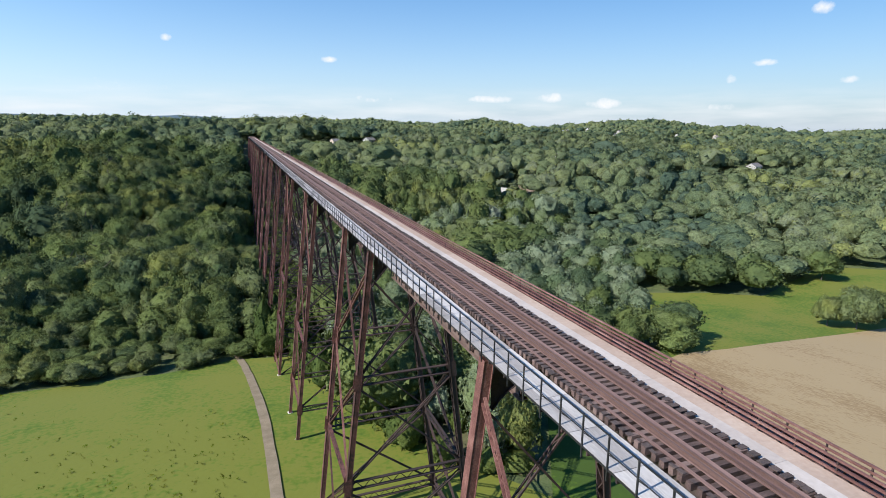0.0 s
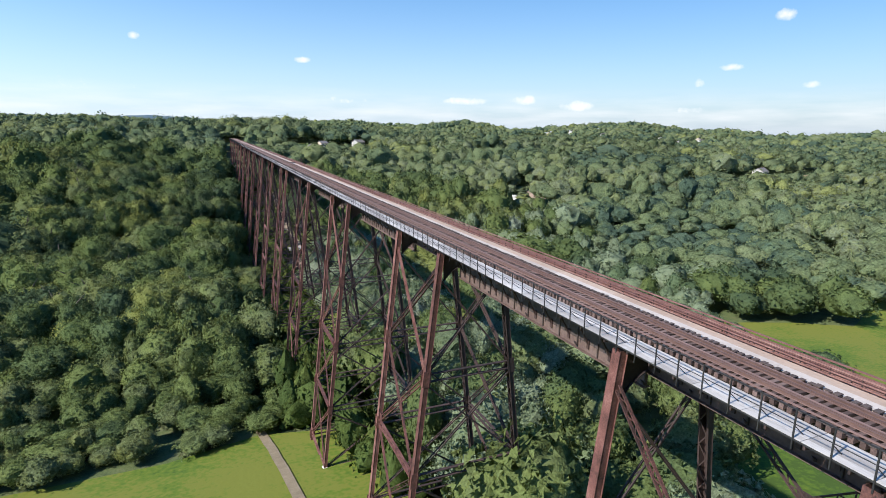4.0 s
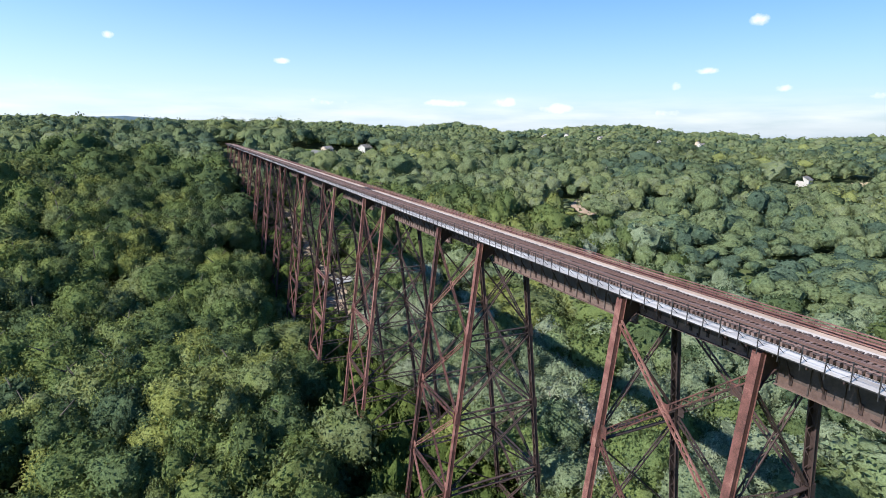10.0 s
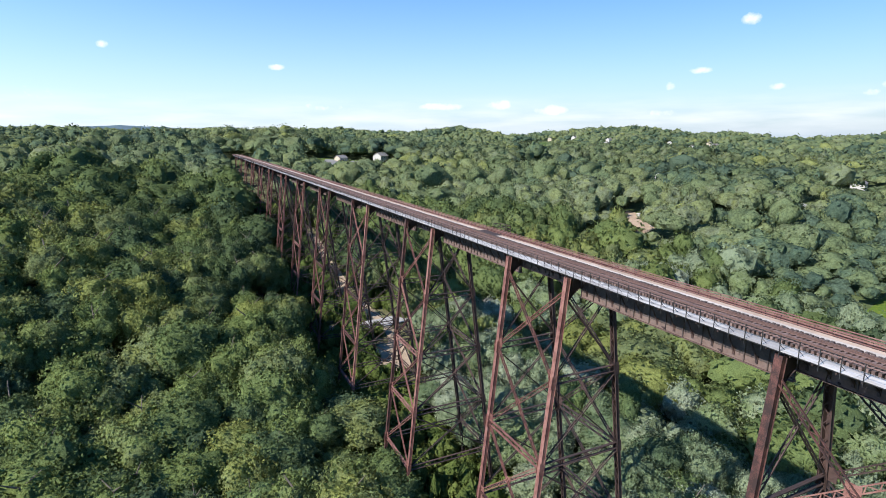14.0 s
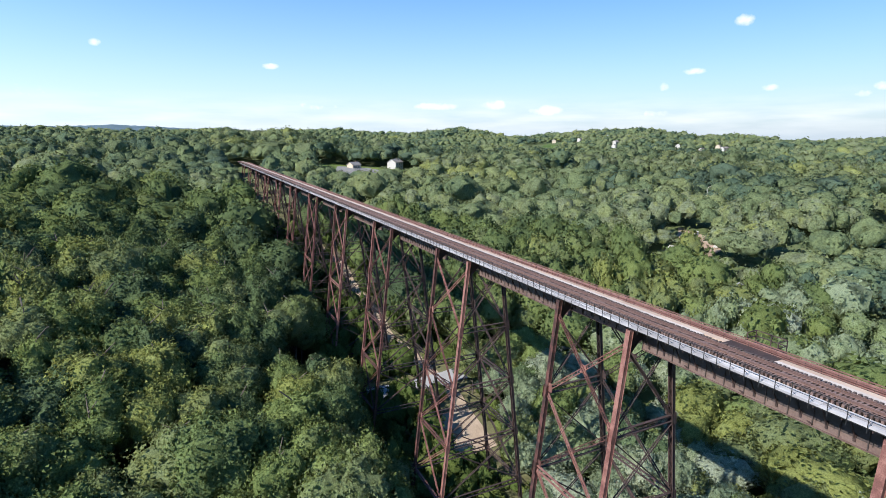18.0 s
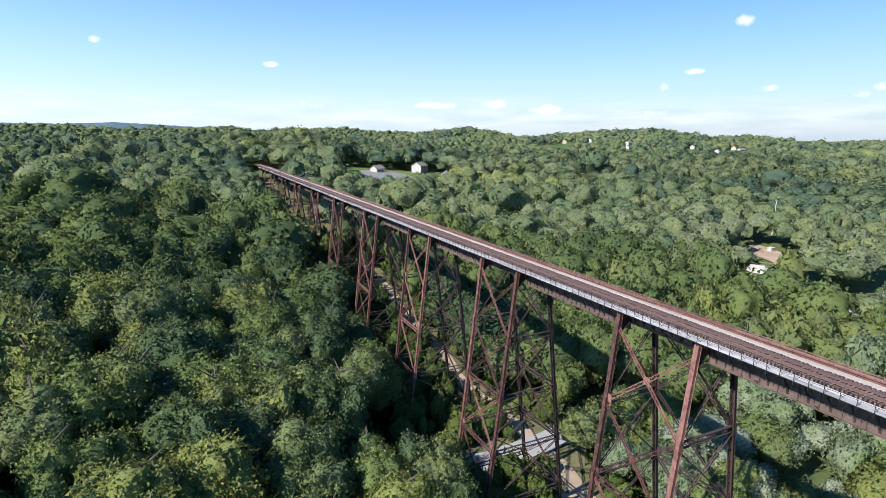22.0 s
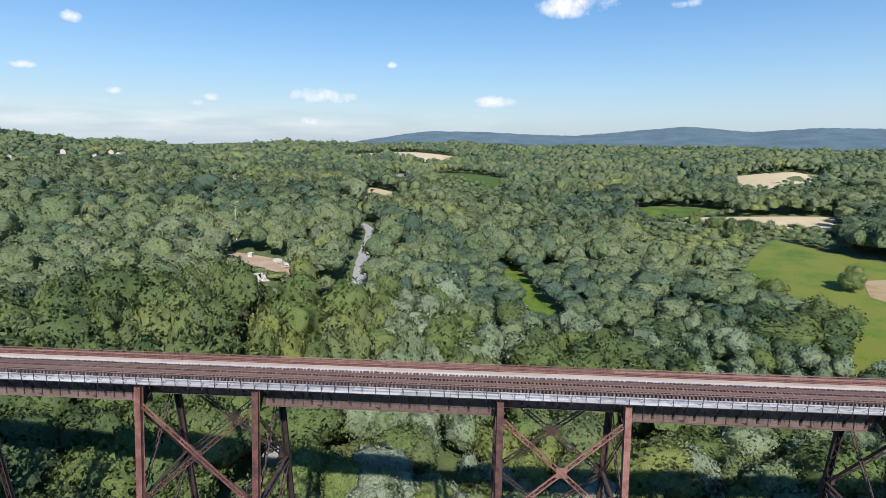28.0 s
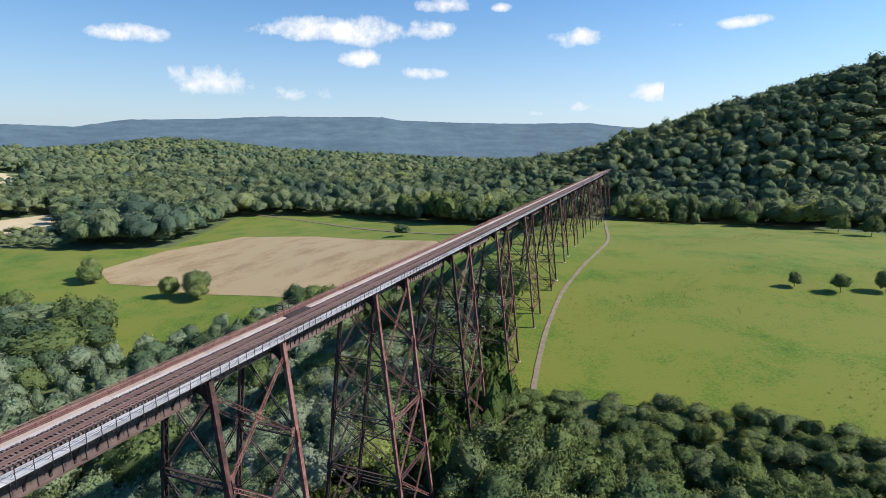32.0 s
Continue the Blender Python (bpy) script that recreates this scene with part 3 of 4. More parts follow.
def ridge_mesh():
    az = np.arange(-250, 50, .35)
    el = np.interp(az, SKY_AZ[::-1], SKY_EL[::-1])
    rows = 14
    V = np.zeros((rows, len(az), 3))
    rng = np.random.RandomState(5)
    for r in range(rows):
        f = r / (rows - 1)
        dist = 2500 + 1700 * f
        top = 84 + np.tan(np.radians(el)) * 4200
        rough_ = np.interp(np.arange(len(az)), np.arange(0, len(az) + 8, 8), rng.uniform(-1, 1, len(az) // 8 + 2)[:len(np.arange(0, len(az) + 8, 8))])
        z = 20 + (top - 20) * f ** 1.3 + rough_ * 9 * (1 - f) * (f > 0) + rng.uniform(-1, 1, len(az)) * 2.0
        a = np.radians(az)
        V[r] = np.stack([-45 - np.sin(a) * dist, 200 + np.cos(a) * dist, z], -1)
    idx = np.arange(rows * len(az)).reshape(rows, len(az))
    F = np.stack([idx[:-1, :-1], idx[:-1, 1:], idx[1:, 1:], idx[1:, :-1]], -1).reshape(-1, 4)
    me = bpy.data.meshes.new("distant_ridge")
    me.from_pydata(V.reshape(-1, 3).tolist(), [], F.tolist())
    me.polygons.foreach_set("use_smooth", np.ones(len(me.polygons), bool))
    # haze blue comes from the material's own tones
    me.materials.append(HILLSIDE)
    return me


tagged(new("backdrop", ridge_mesh()), "wooded mountain ridge on the horizon, coloured haze blue", "mountains", kind="structure")

# ---- viaduct ----
DECK, WIDE, BATTER, CENTRE = 60.0, 6.33, .117, 3.165
TOWERS = range(-7, 17)
LEVELS = [-1.7, -12.3, -23.0, -33.7, -44.4, -55.1]
GAP, BAY = 24.4, 12.2


def leg_x(side, z):
    return -BATTER * -z if side < 0 else WIDE + BATTER * -z


def leg_mesh(side, depth):
    def fill(bm):
        out = -1 if side < 0 else 1
        a, b = (leg_x(side, 0), 0, 0), (leg_x(side, -depth), 0, -depth)
        A, B = Vector(a), Vector(b)
        beam(bm, A + Vector((.24 * out, 0, 0)), B + Vector((.24 * out, 0, 0)), .62, .03, (1, 0, 0))
        for s in (-1, 1):
            beam(bm, A + Vector((0, .27 * s, 0)), B + Vector((0, .27 * s, 0)), .04, .46, (1, 0, 0))
            beam(bm, A + Vector((-.22 * out, .31 * s, 0)), B + Vector((-.22 * out, .31 * s, 0)), .12, .03, (1, 0, 0))
        n = int(depth / .8)
        for i in range(n):
            z0, z1 = -depth * i / n, -depth * (i + 1) / n
            s = 1 if i % 2 else -1
            beam(bm, (leg_x(side, z0) - .24 * out, .27 * s, z0), (leg_x(side, z1) - .24 * out, -.27 * s, z1), .07, .02, (1, 0, 0))
        for z in LEVELS[1:]:
            if -z < depth - 1:
                for o in (-.32, .32):
                    beam(bm, (leg_x(side, z + .8), o, z + .8), (leg_x(side, z - .8), o, z - .8), .03, .8, (1, 0, 0))
    # legs away from the sun take the darker copy as painted shade
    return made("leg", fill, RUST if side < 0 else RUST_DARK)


def side_brace(level, side, flip):
    """A laced diagonal in the long face of a tower."""
    z0, z1 = LEVELS[level] - .2, LEVELS[level + 1] + .4

    def fill(bm):
        y0, y1 = (-5.8, 5.8) if flip else (5.8, -5.8)
        o = .04 * (1 if flip else -1)
        laced(bm, (leg_x(side, z0) + o, y0, z0), (leg_x(side, z1) + o, y1, z1), .42, .16, (0, 1, .9 if flip else -.9), .5)
        if flip:
            xm, zm = leg_x(side, (z0 + z1) / 2), (z0 + z1) / 2
            beam(bm, (xm, 0, zm - .55), (xm, 0, zm + .55), 1.0, .05, (1, 0, 0))
            for e, zz in ((-5.55, z1), (5.55, z1)):
                beam(bm, (leg_x(side, zz), e, zz - .3), (leg_x(side, zz), e, zz + .9), .9, .05, (1, 0, 0))
    # far-face diagonals are coloured as shaded steel
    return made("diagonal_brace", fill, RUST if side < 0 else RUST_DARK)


def cross_brace(level, flip):
    """A thin rod pair across a tower bent."""
    z0, z1 = LEVELS[level] - .6, LEVELS[level + 1] + .3

    def fill(bm):
        a, b = (-1, 1) if flip else (1, -1)
        laced(bm, (leg_x(a, z0), .05 * a, z0), (leg_x(b, z1), .05 * a, z1), .3, .12, (0, 1, 0), .8)
    # inner rods carry their shade in the dark copy
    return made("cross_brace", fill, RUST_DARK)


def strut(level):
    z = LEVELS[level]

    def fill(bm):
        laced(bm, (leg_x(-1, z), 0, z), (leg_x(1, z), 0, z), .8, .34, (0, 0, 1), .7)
    # shade inside the bent is painted by the dark copy
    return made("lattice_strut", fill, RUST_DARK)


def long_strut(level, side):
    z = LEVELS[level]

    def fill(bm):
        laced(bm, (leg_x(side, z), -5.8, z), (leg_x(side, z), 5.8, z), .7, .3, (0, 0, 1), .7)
    # far struts get shade through colour, near ones the plain rust
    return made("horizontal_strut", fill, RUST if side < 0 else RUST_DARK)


def cap_beam():
    """The plate cross girder between the two legs of a bent, with haunched ends."""
    def fill(bm):
        n = 14
        rows = []
        for i in range(n + 1):
            x = .28 + (WIDE - .56) * i / n
            u = abs(2 * i / n - 1)
            low = -1.35 - 1.35 * u ** 3.2
            rows.append((x, low))
        for (xa, la), (xb, lb) in zip(rows, rows[1:]):
            vs = [bm.verts.new(p) for y in (-.04, .04) for p in ((xa, y, -.05), (xb, y, -.05), (xb, y, lb), (xa, y, la))]
            for f in ((0, 1, 2, 3), (7, 6, 5, 4)):
                bm.faces.new([vs[k] for k in f])
            beam(bm, (xa, 0, la), (xb, 0, lb), .36, .04, (0, 0, 1))
        beam(bm, (.1, 0, -.05), (WIDE - .1, 0, -.05), .36, .05, (0, 0, 1))
    return made("cap_beam", fill, RUST_DARK)


PART_CACHE = {}


def cached(key, build):
    if key not in PART_CACHE:
        PART_CACHE[key] = build()
    return PART_CACHE[key]


def pier_mesh():
    def fill(bm):
        for w, z0, z1 in ((1.9, -3.0, .1), (1.5, .1, .75), (1.1, .75, 1.0)):
            vs = [bm.verts.new((sx * (w - (.25 if z == z1 else 0)) / 2, sy * (w - (.25 if z == z1 else 0)) / 2, z)) for z in (z0, z1) for sx, sy in ((-1, -1), (1, -1), (1, 1), (-1, 1))]
            for f in ((3, 2, 1, 0), (4, 5, 6, 7), (0, 1, 5, 4), (1, 2, 6, 5), (2, 3, 7, 6), (3, 0, 4, 7)):
                bm.faces.new([vs[k] for k in f])
    return made("pier", fill, CONCRETE)


PIER = pier_mesh()
for k in TOWERS:
    yc = 36.6 * k - 6.1
    zg = float(np.min([height(x, yc + d) for x in (0, CENTRE, 6) for d in (-6.1, 6.1)]))
    tower = thing("viaduct_tower", (0, yc, zg), "tall rust-red steel trestle tower with laced bracing on concrete piers", "bridge tower", "towers of the viaduct")
    up = (0, 0, DECK - zg)
    for side in (-1, 1):
        for dy in (-6.1, 6.1):
            d = DECK - float(height(leg_x(side, -(DECK - zg)), yc + dy)) - .4
            d = max(2.0, math.ceil(d * 2) / 2)
            me = cached(("leg", side, d), lambda: leg_mesh(side, d))
            part("leg", me, tower, (0, dy, DECK - zg))
            part("pier", PIER, tower, (leg_x(side, -d), dy, DECK - d - zg - .9), "pale concrete pier block")
    depth = DECK - zg
    for dy in (-6.1, 6.1):
        part("cap_beam", cached("cap", cap_beam), tower, (0, dy, up[2]), "dark plate girder with haunched ends")
    for lv in range(5):
        if -LEVELS[lv + 1] > depth - 1:
            break
        for side in (-1, 1):
            for flip in (False, True):
                part("diagonal_brace", cached(("side", lv, side, flip), lambda: side_brace(lv, side, flip)), tower, up)
            if lv in (1, 2, 3):
                part("horizontal_strut", cached(("long", lv + 1, side), lambda: long_strut(lv + 1, side)), tower, up)
        for dy in (-6.1, 6.1):
            for flip in (False, True):
                part("cross_brace", cached(("cross", lv, flip), lambda: cross_brace(lv, flip)), tower, (0, dy, up[2]))
            part("lattice_strut", cached(("strut", lv + 1), lambda: strut(lv + 1)), tower, (0, dy, up[2]))


def girder(length, deep, x, out):
    """A riveted plate girder: web, stiffeners and a top flange; the bottom flange is a part of its own."""
    def fill(bm):
        box(bm, x - .02, x + .02, .02, length - .02, -deep, .2)
        box(bm, x - .2, x + .2, .02, length - .02, .2, .26)
        n = int(length / 2.03)
        for i in range(n + 1):
            y = .1 + (length - .2) * i / n
            box(bm, x + out * .02 - .0, x + out * .02 + .12, y - .04, y + .04, -deep + .05, -.1) if out > 0 else box(bm, x - .14, x - .02, y - .04, y + .04, -deep + .05, -.1)
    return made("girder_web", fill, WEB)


def flange(length, deep, x):
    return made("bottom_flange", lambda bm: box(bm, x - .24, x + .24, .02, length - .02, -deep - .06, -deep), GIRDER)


def knee(deep):
    """A bracket from the girder out to the walkway edge, with a gusset at its foot."""
    def fill(bm):
        foot = -deep + .55
        beam(bm, (2.0, 0, foot), (.9, 0, .0), .1, .12, (0, 1, 0))
        beam(bm, (1.99, 0, foot - .28), (1.99, 0, foot + .35), .2, .08, (1, 0, 0))
        beam(bm, (1.9, 0, .06), (-.25, 0, .16), .08, .16, (0, 0, 1))
    return made("knee_bracket", fill, RUST_DARK)


def far_knee(deep):
    def fill(bm):
        beam(bm, (4.5, 0, -deep + .5), (6.4, 0, .15), .1, .14, (0, 1, 0))
        beam(bm, (4.5, 0, .2), (6.5, 0, .28), .1, .18, (0, 0, 1))
    return made("knee_bracket", fill, RUST_DARK)


def spans():
    for k in TOWERS:
        y = 36.6 * k
        yield y - BAY, BAY, 1.55, 8
        yield y, GAP, 2.5, 12


def girder_pair(length, deep, n):
    g = thing("girder_span", (0, 0, DECK), "rusted plate girder span, deck shade and sunlit lower strip in its colours", "bridge girder", "girder spans")
    for x, o in ((2.08, -1), (4.4, 1)):
        w = part("girder_web", girder(length, deep, x, o), g)
        part("bottom_flange", flange(length, deep, x), w)
        # pale plate added over the web's foot to paint its sunlit strip
        part("cover_plate", made("cover_plate", lambda bm: box(bm, x + o * .02, x + o * .035, .03, length - .03, -deep, -deep + .55), GIRDER), w, label="added plate painting the sunlit rust-pink foot of the girder")
    kn, fk = knee(deep), far_knee(deep)
    for i in range(n):
        part("knee_bracket", kn, g, (0, length * (i + .5) / n, 0))
        if i % 2 == 0:
            part("knee_bracket", fk, g, (0, length * (i + .5) / n, 0))
    lat = made("lateral_brace", lambda bm: [beam(bm, (1.9, length * i / 4, -deep + .2), (4.4, length * (i + 1) / 4, -deep + .2), .12, .1) for i in range(4)], RUST_DARK)
    part("lateral_brace", lat, g)
    return g


def near_railing(length, n):
    r = thing("railing", (0, 0, DECK), "thin dark steel railing along the white walkway", "railing", "walkway railings")

    def post(bm):
        beam(bm, (-.28, 0, -.12), (-.28, 0, 1.5), .05, .05, (0, 1, 0))
        beam(bm, (-.26, 0, .80), (.30, .0, .335), .03, .03, (0, 1, 0))
    pm = made("post", post, DARK_METAL)
    for i in range(n):
        part("post", pm, r, (0, length * i / n, 0))
    for z, w in ((1.46, .042), (.90, .028)):
        part("rail", made("rail", lambda bm: box(bm, -.31, -.31 + w, 0, length, z - w / 2, z + w / 2), DARK_METAL), r)
    return r


def far_railing(length, n):
    r = thing("railing", (0, 0, DECK), "rust-red pipe railing along the far deck edge", "railing", "pipe railings")
    pm = made("post", lambda bm: beam(bm, (6.03, 0, .2), (6.03, 0, .92), .05, .05, (0, 1, 0)), RUST_DARK)
    po = made("post", lambda bm: beam(bm, (6.5, 0, .2), (6.5, 0, 1.02), .05, .05, (0, 1, 0)), RUST_DARK)
    for i in range(0, n):
        part("post", pm, r, (0, length * i / n, 0))
        part("post", po, r, (0, length * (i + .5) / n, 0))
    for x, z in ((6.03, .50), (6.03, .70), (6.03, .90), (6.5, .60), (6.5, .80), (6.5, 1.0)):
        part("pipe", made("pipe", lambda bm: beam(bm, (x, 0, z), (x, length, z), .075, .075), RUST_RED), r)
    part("toe_board", made("toe_board", lambda bm: box(bm, 6.56, 6.6, 0, length, .1, .5), RED_PLANK), r)
    return r


def walkway(length):
    w = thing("walkway", (0, 0, DECK), "white painted plank walkway on steel brackets", "walkway", "walkway sections")
    n = 5
    for i in range(4):
        x = -.24 + i * .38
        pm = made("plank", lambda bm: box(bm, x, x + .37, .015, length / n - .015, .26, .33), WALK)
        for j in range(n):
            part("plank", pm, w, (0, length * j / n, 0))
    part("edge_angle", made("edge_angle", lambda bm: box(bm, -.275, -.245, .01, length - .01, .24, .31), DARK_METAL), w)
    return w


def deck_edge(length):
    w = thing("deck_edge", (0, 0, DECK), "sunlit timber ends with dark gaps under the red pipe railing", "deck edge", "deck edge sections")
    r = random.Random(int(length))
    n = int(length / .38)
    bm = bmesh.new()
    for i in range(n):
        y = length * (i + .5) / n + r.uniform(-.03, .03)
        box(bm, 5.99, 6.5 + r.uniform(-.05, .05), y - .15, y + .15, .22, .36 + r.uniform(-.01, .01))
    me = finish(bm, "timber_edging")
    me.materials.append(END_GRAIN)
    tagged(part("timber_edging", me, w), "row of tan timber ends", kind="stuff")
    # dark board added below to fill the gaps between the timber ends
    part("stringer", made("stringer", lambda b: box(b, 5.98, 6.48, .01, length - .01, .08, .2), RUST_DARK), w, label="dark board added under the plank ends")
    return w


PROTO = {}
for y0, length, deep, n in spans():
    for kind_, make, args in ((0, girder_pair, (length, deep, n)), (1, near_railing, (length, round(length / 1.356))), (2, far_railing, (length, round(length / 1.356))), (3, walkway, (length,)), (4, deck_edge, (length,))):
        key = (kind_, length)
        if key not in PROTO:
            PROTO[key] = make(*args)
            PROTO[key].location = (0, y0, DECK)
        else:
            copy_thing(PROTO[key], pose(0, y0, DECK))

Y_SOUTH, Y_NORTH = 36.6 * TOWERS[0] - BAY - 60, 36.6 * TOWERS[-1] + GAP + 30

# concrete path slabs beside the track
path = thing("deck_path", (0, 0, DECK), "pale concrete slab path between track and pipe railing", "deck path")
SLAB_L = 6.1
slab = made("slab", lambda bm: (box(bm, 4.56, 5.24, .006, SLAB_L - .006, .2, .44)), SLAB)
edge = made("gravel_edge", lambda bm: box(bm, 5.245, 5.97, 0, SLAB_L, .18, .415), SAND)
cover = made("cover_plate", lambda bm: box(bm, 4.5, 6.1, 0, 5.2, .45, .5), RUST_DARK)
y = Y_SOUTH
while y < Y_NORTH:
    if not 194 < y < 198:
        part("slab", slab, path, (0, y, 0))
    part("gravel_edge", edge, path, (0, y, 0))
    y += SLAB_L
part("cover_plate", cover, path, (0, 194.5, 0), "dark steel plate over a gap")

# track
track = thing("railway_track", (0, 0, DECK), "single railway track on close weathered bridge timbers", "railway track")
for x in (2.24, 3.68):
    def rail(bm, x=x):
        box(bm, x - .07, x + .07, Y_SOUTH, Y_NORTH, .55, .57)
        box(bm, x - .012, x + .012, Y_SOUTH, Y_NORTH, .57, .66)
        box(bm, x - .036, x + .036, Y_SOUTH, Y_NORTH, .66, .7)
    part("rail", made("rail", rail, RAIL), track)
for x in (2.5, 3.42):
    part("guard_rail", made("guard_rail", lambda bm: (box(bm, x - .06, x + .06, Y_SOUTH, Y_NORTH, .55, .57), box(bm, x - .035, x + .035, Y_SOUTH, Y_NORTH, .57, .65)), RAIL), track)
for x0, x1, zz in ((1.7, 1.84, .57), (2.12, 2.165, .57), (2.315, 2.435, .6), (2.565, 2.76, .6), (3.3, 3.355, .6), (3.485, 3.605, .6), (3.755, 3.86, .58), (3.9, 4.06, .57)):
    part("timber_strip", made("timber_strip", lambda bm: box(bm, x0, x1, Y_SOUTH, Y_NORTH, .544, zz), TIMBER_STRIP), track, label="long brown guard timber")
TIE = .38
ties = [made("tie", lambda bm, a=a, b=b: box(bm, 1.36 + a, 4.5 + b, -.1, .1, .3, .54), TIMBER) for a, b in ((0, 0), (-.04, .03), (.04, -.04), (-.02, .04))]
rng = random.Random(3)
rest = bmesh.new()
lumps = bmesh.new()
n_tie = int((Y_NORTH - Y_SOUTH) / TIE)
for i in range(n_tie):
    y = Y_SOUTH + TIE * i
    if -24 < y < 82:
        part("tie", rng.choice(ties), track, (0, y + rng.uniform(-.02, .02), rng.uniform(-.008, .002)))
    else:
        a, b = rng.uniform(-.04, .04), rng.uniform(-.04, .04)
        box(rest, 1.36 + a, 4.5 + b, y - .1, y + .1, .3, .54)
    for x0, x1 in ((1.36, 1.56), (4.2, 4.5)):
        a, b, c, e = (rng.uniform(-.07, .07) for _ in range(4))
        box(lumps, x0 + a, x1 + b, y - .12 + e, y + .12 + e + .6 * c, .545, .572 + .25 * c)
rest_me = bpy.data.meshes.new("timber_bed")
rest.to_mesh(rest_me)
rest.free()
rest_me.materials.append(material("weathered_timber_row", [(.062, .039, .034), (.11, .07, .062), (.175, .12, .107)], 2.0, .9, 0, .6, 8, "island", spread=.5))
tagged(part("timber_bed", rest_me, track), "row of weathered bridge timbers", kind="stuff")
lump_me = bpy.data.meshes.new("edge_timber")
lumps.to_mesh(lump_me)
lumps.free()
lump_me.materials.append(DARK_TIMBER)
tagged(part("edge_timber", lump_me, track), "tarred black blocks along both timber ends", kind="stuff")

# small refuge platform on the far edge
refuge = thing("refuge_platform", (0, 197, DECK), "small railed refuge platform hung on the deck edge", "platform")
part("platform_floor", made("platform_floor", lambda bm: box(bm, 6.6, 8.05, -1.6, 1.6, .25, .38), RUST_DARK), refuge)
pm = made("post", lambda bm: beam(bm, (0, 0, .38), (0, 0, 1.6), .08, .08, (0, 1, 0)), RUST_DARK)
for x, y in ((6.65, -1.55), (8.0, -1.55), (8.0, 1.55), (6.65, 1.55), (8.0, 0)):
    part("post", pm, refuge, (x, y, 0))
for z in (1.0, 1.58):
    part("rail", made("rail", lambda bm: (beam(bm, (6.65, -1.55, z), (8.0, -1.55, z), .08, .08), beam(bm, (8.0, -1.55, z), (8.0, 1.55, z), .08, .08), beam(bm, (8.0, 1.55, z), (6.65, 1.55, z), .08, .08)), RUST_DARK), refuge)


# ---- trees ----
# houses: place, heading in degrees, length, depth, storeys
HOUSES = [(66, 578, 20, 14, 9, 1), (150, 612, 65, 16, 10, 1), (118, 575, 10, 18, 11, 1), (97, 634, 30, 10, 7, 1), (141, 648, 40, 14, 9, 2), (250, 740, 15, 18, 11, 2),
          (1007, 1433, 30, 20, 12, 2), (960, 1490, 55, 18, 11, 2), (958, 1240, 35, 18, 11, 2), (851, 1103, 20, 16, 10, 2), (948, 1157, 50, 18, 11, 2), (962, 1071, 10, 20, 11, 2), (1121, 1185, 40, 18, 10, 2),
          (1096, 1092, 25, 18, 10, 2), (1130, 1056, 0, 20, 11, 2), (1190, 1120, 30, 18, 10, 2), (1020, 1300, 15, 18, 11, 2), (532, 1302, 15, 20, 11, 2), (467, 1134, 40, 20, 11, 2), (497, 1122, 70, 18, 11, 2),
          (545, 532, 70, 18, 10, 1), (600, 556, 10, 16, 10, 1), (700, 460, 30, 16, 10, 2), (690, 369, 60, 20, 12, 2), (900, -460, 15, 22, 12, 2), (850, -490, 40, 26, 12, 2), (984, 880, 20, 16, 10, 2),
          (270, 402, 30, 8, 6, 1), (256, 350, 75, 8, 6, 1), (480, 392, 20, 16, 10, 2)]
DEAD = (123, 339)

def lobed(seed, fine=0):
    """The balls whose union makes a billowing crown of about unit radius: a body, main lobes and smaller tufts."""
    r = np.random.RandomState(seed)
    C = [(0, 0, -.06, .68)]
    n = 15 + seed % 4
    for i in range(n):
        z = 1 - 1.45 * (i + r.uniform(.1, .9)) / n
        a, d = 2.4 * i + r.uniform(-.6, .6), r.uniform(.42, .74)
        q = math.sqrt(max(0, 1 - z * z))
        C.append((q * math.cos(a) * d, q * math.sin(a) * d, z * d, r.uniform(.22, .46)))
    for i in range(fine):
        z, a, d = r.uniform(-.35, 1), r.uniform(0, 6.28), r.uniform(.66, .88)
        q = math.sqrt(1 - z * z)
        C.append((q * math.cos(a) * d, q * math.sin(a) * d, z * d, r.uniform(.1, .2)))
    return np.array(C)


def on_crown(C, D):
    """Where rays from the middle leave the crown, and which way its surface faces there."""
    dc = np.einsum("...i,ki->...k", D, C[:, :3])
    disc = dc * dc - (C[:, :3] ** 2).sum(1) + C[:, 3] ** 2
    reach = np.where(disc > 0, dc + np.sqrt(np.maximum(disc, 0)), 0)
    best = reach.argmax(-1)
    P = D * np.take_along_axis(reach, best[..., None], -1)
    return P, (P - C[best, :3]) / C[best, 3][..., None]


def unit(v):
    return v / np.linalg.norm(v, axis=-1, keepdims=True)


def leafy(seed, core, n, size, fine=0, tall=1.0, spread=.5, low=-.6):
    """A crown: a closed billowing surface under n loose leaf sprays, as triangles and the way each faces."""
    r = np.random.RandomState(seed + 500)
    C = lobed(seed, fine)
    d = unit(r.normal(size=(n * 2, 3)))
    d = d[d[:, 2] > -.5][:n]
    P, N = on_crown(C, d)
    P = P * (1 + r.uniform(-.03, .07, len(P)) + .16 * r.rand(len(P)) ** 3)[:, None]
    nrm = unit(N + r.normal(size=N.shape) * .75)
    u = unit(np.cross(nrm, r.normal(size=N.shape)))
    v = np.cross(nrm, u)
    s = (size * r.uniform(.6, 1.4, len(P)))[:, None]
    T = np.stack([P + u * s * .7, P - u * s * .4 + v * s * .5, P - u * s * .35 - v * s * .52], 1)
    O = np.repeat(unit(N + r.normal(size=N.shape) * spread + np.array([0, 0, .45]))[:, None], 3, 1)
    if core is not None:
        body = core[(core[..., 2] > low).any(1)]
        Q, M = on_crown(C, body)
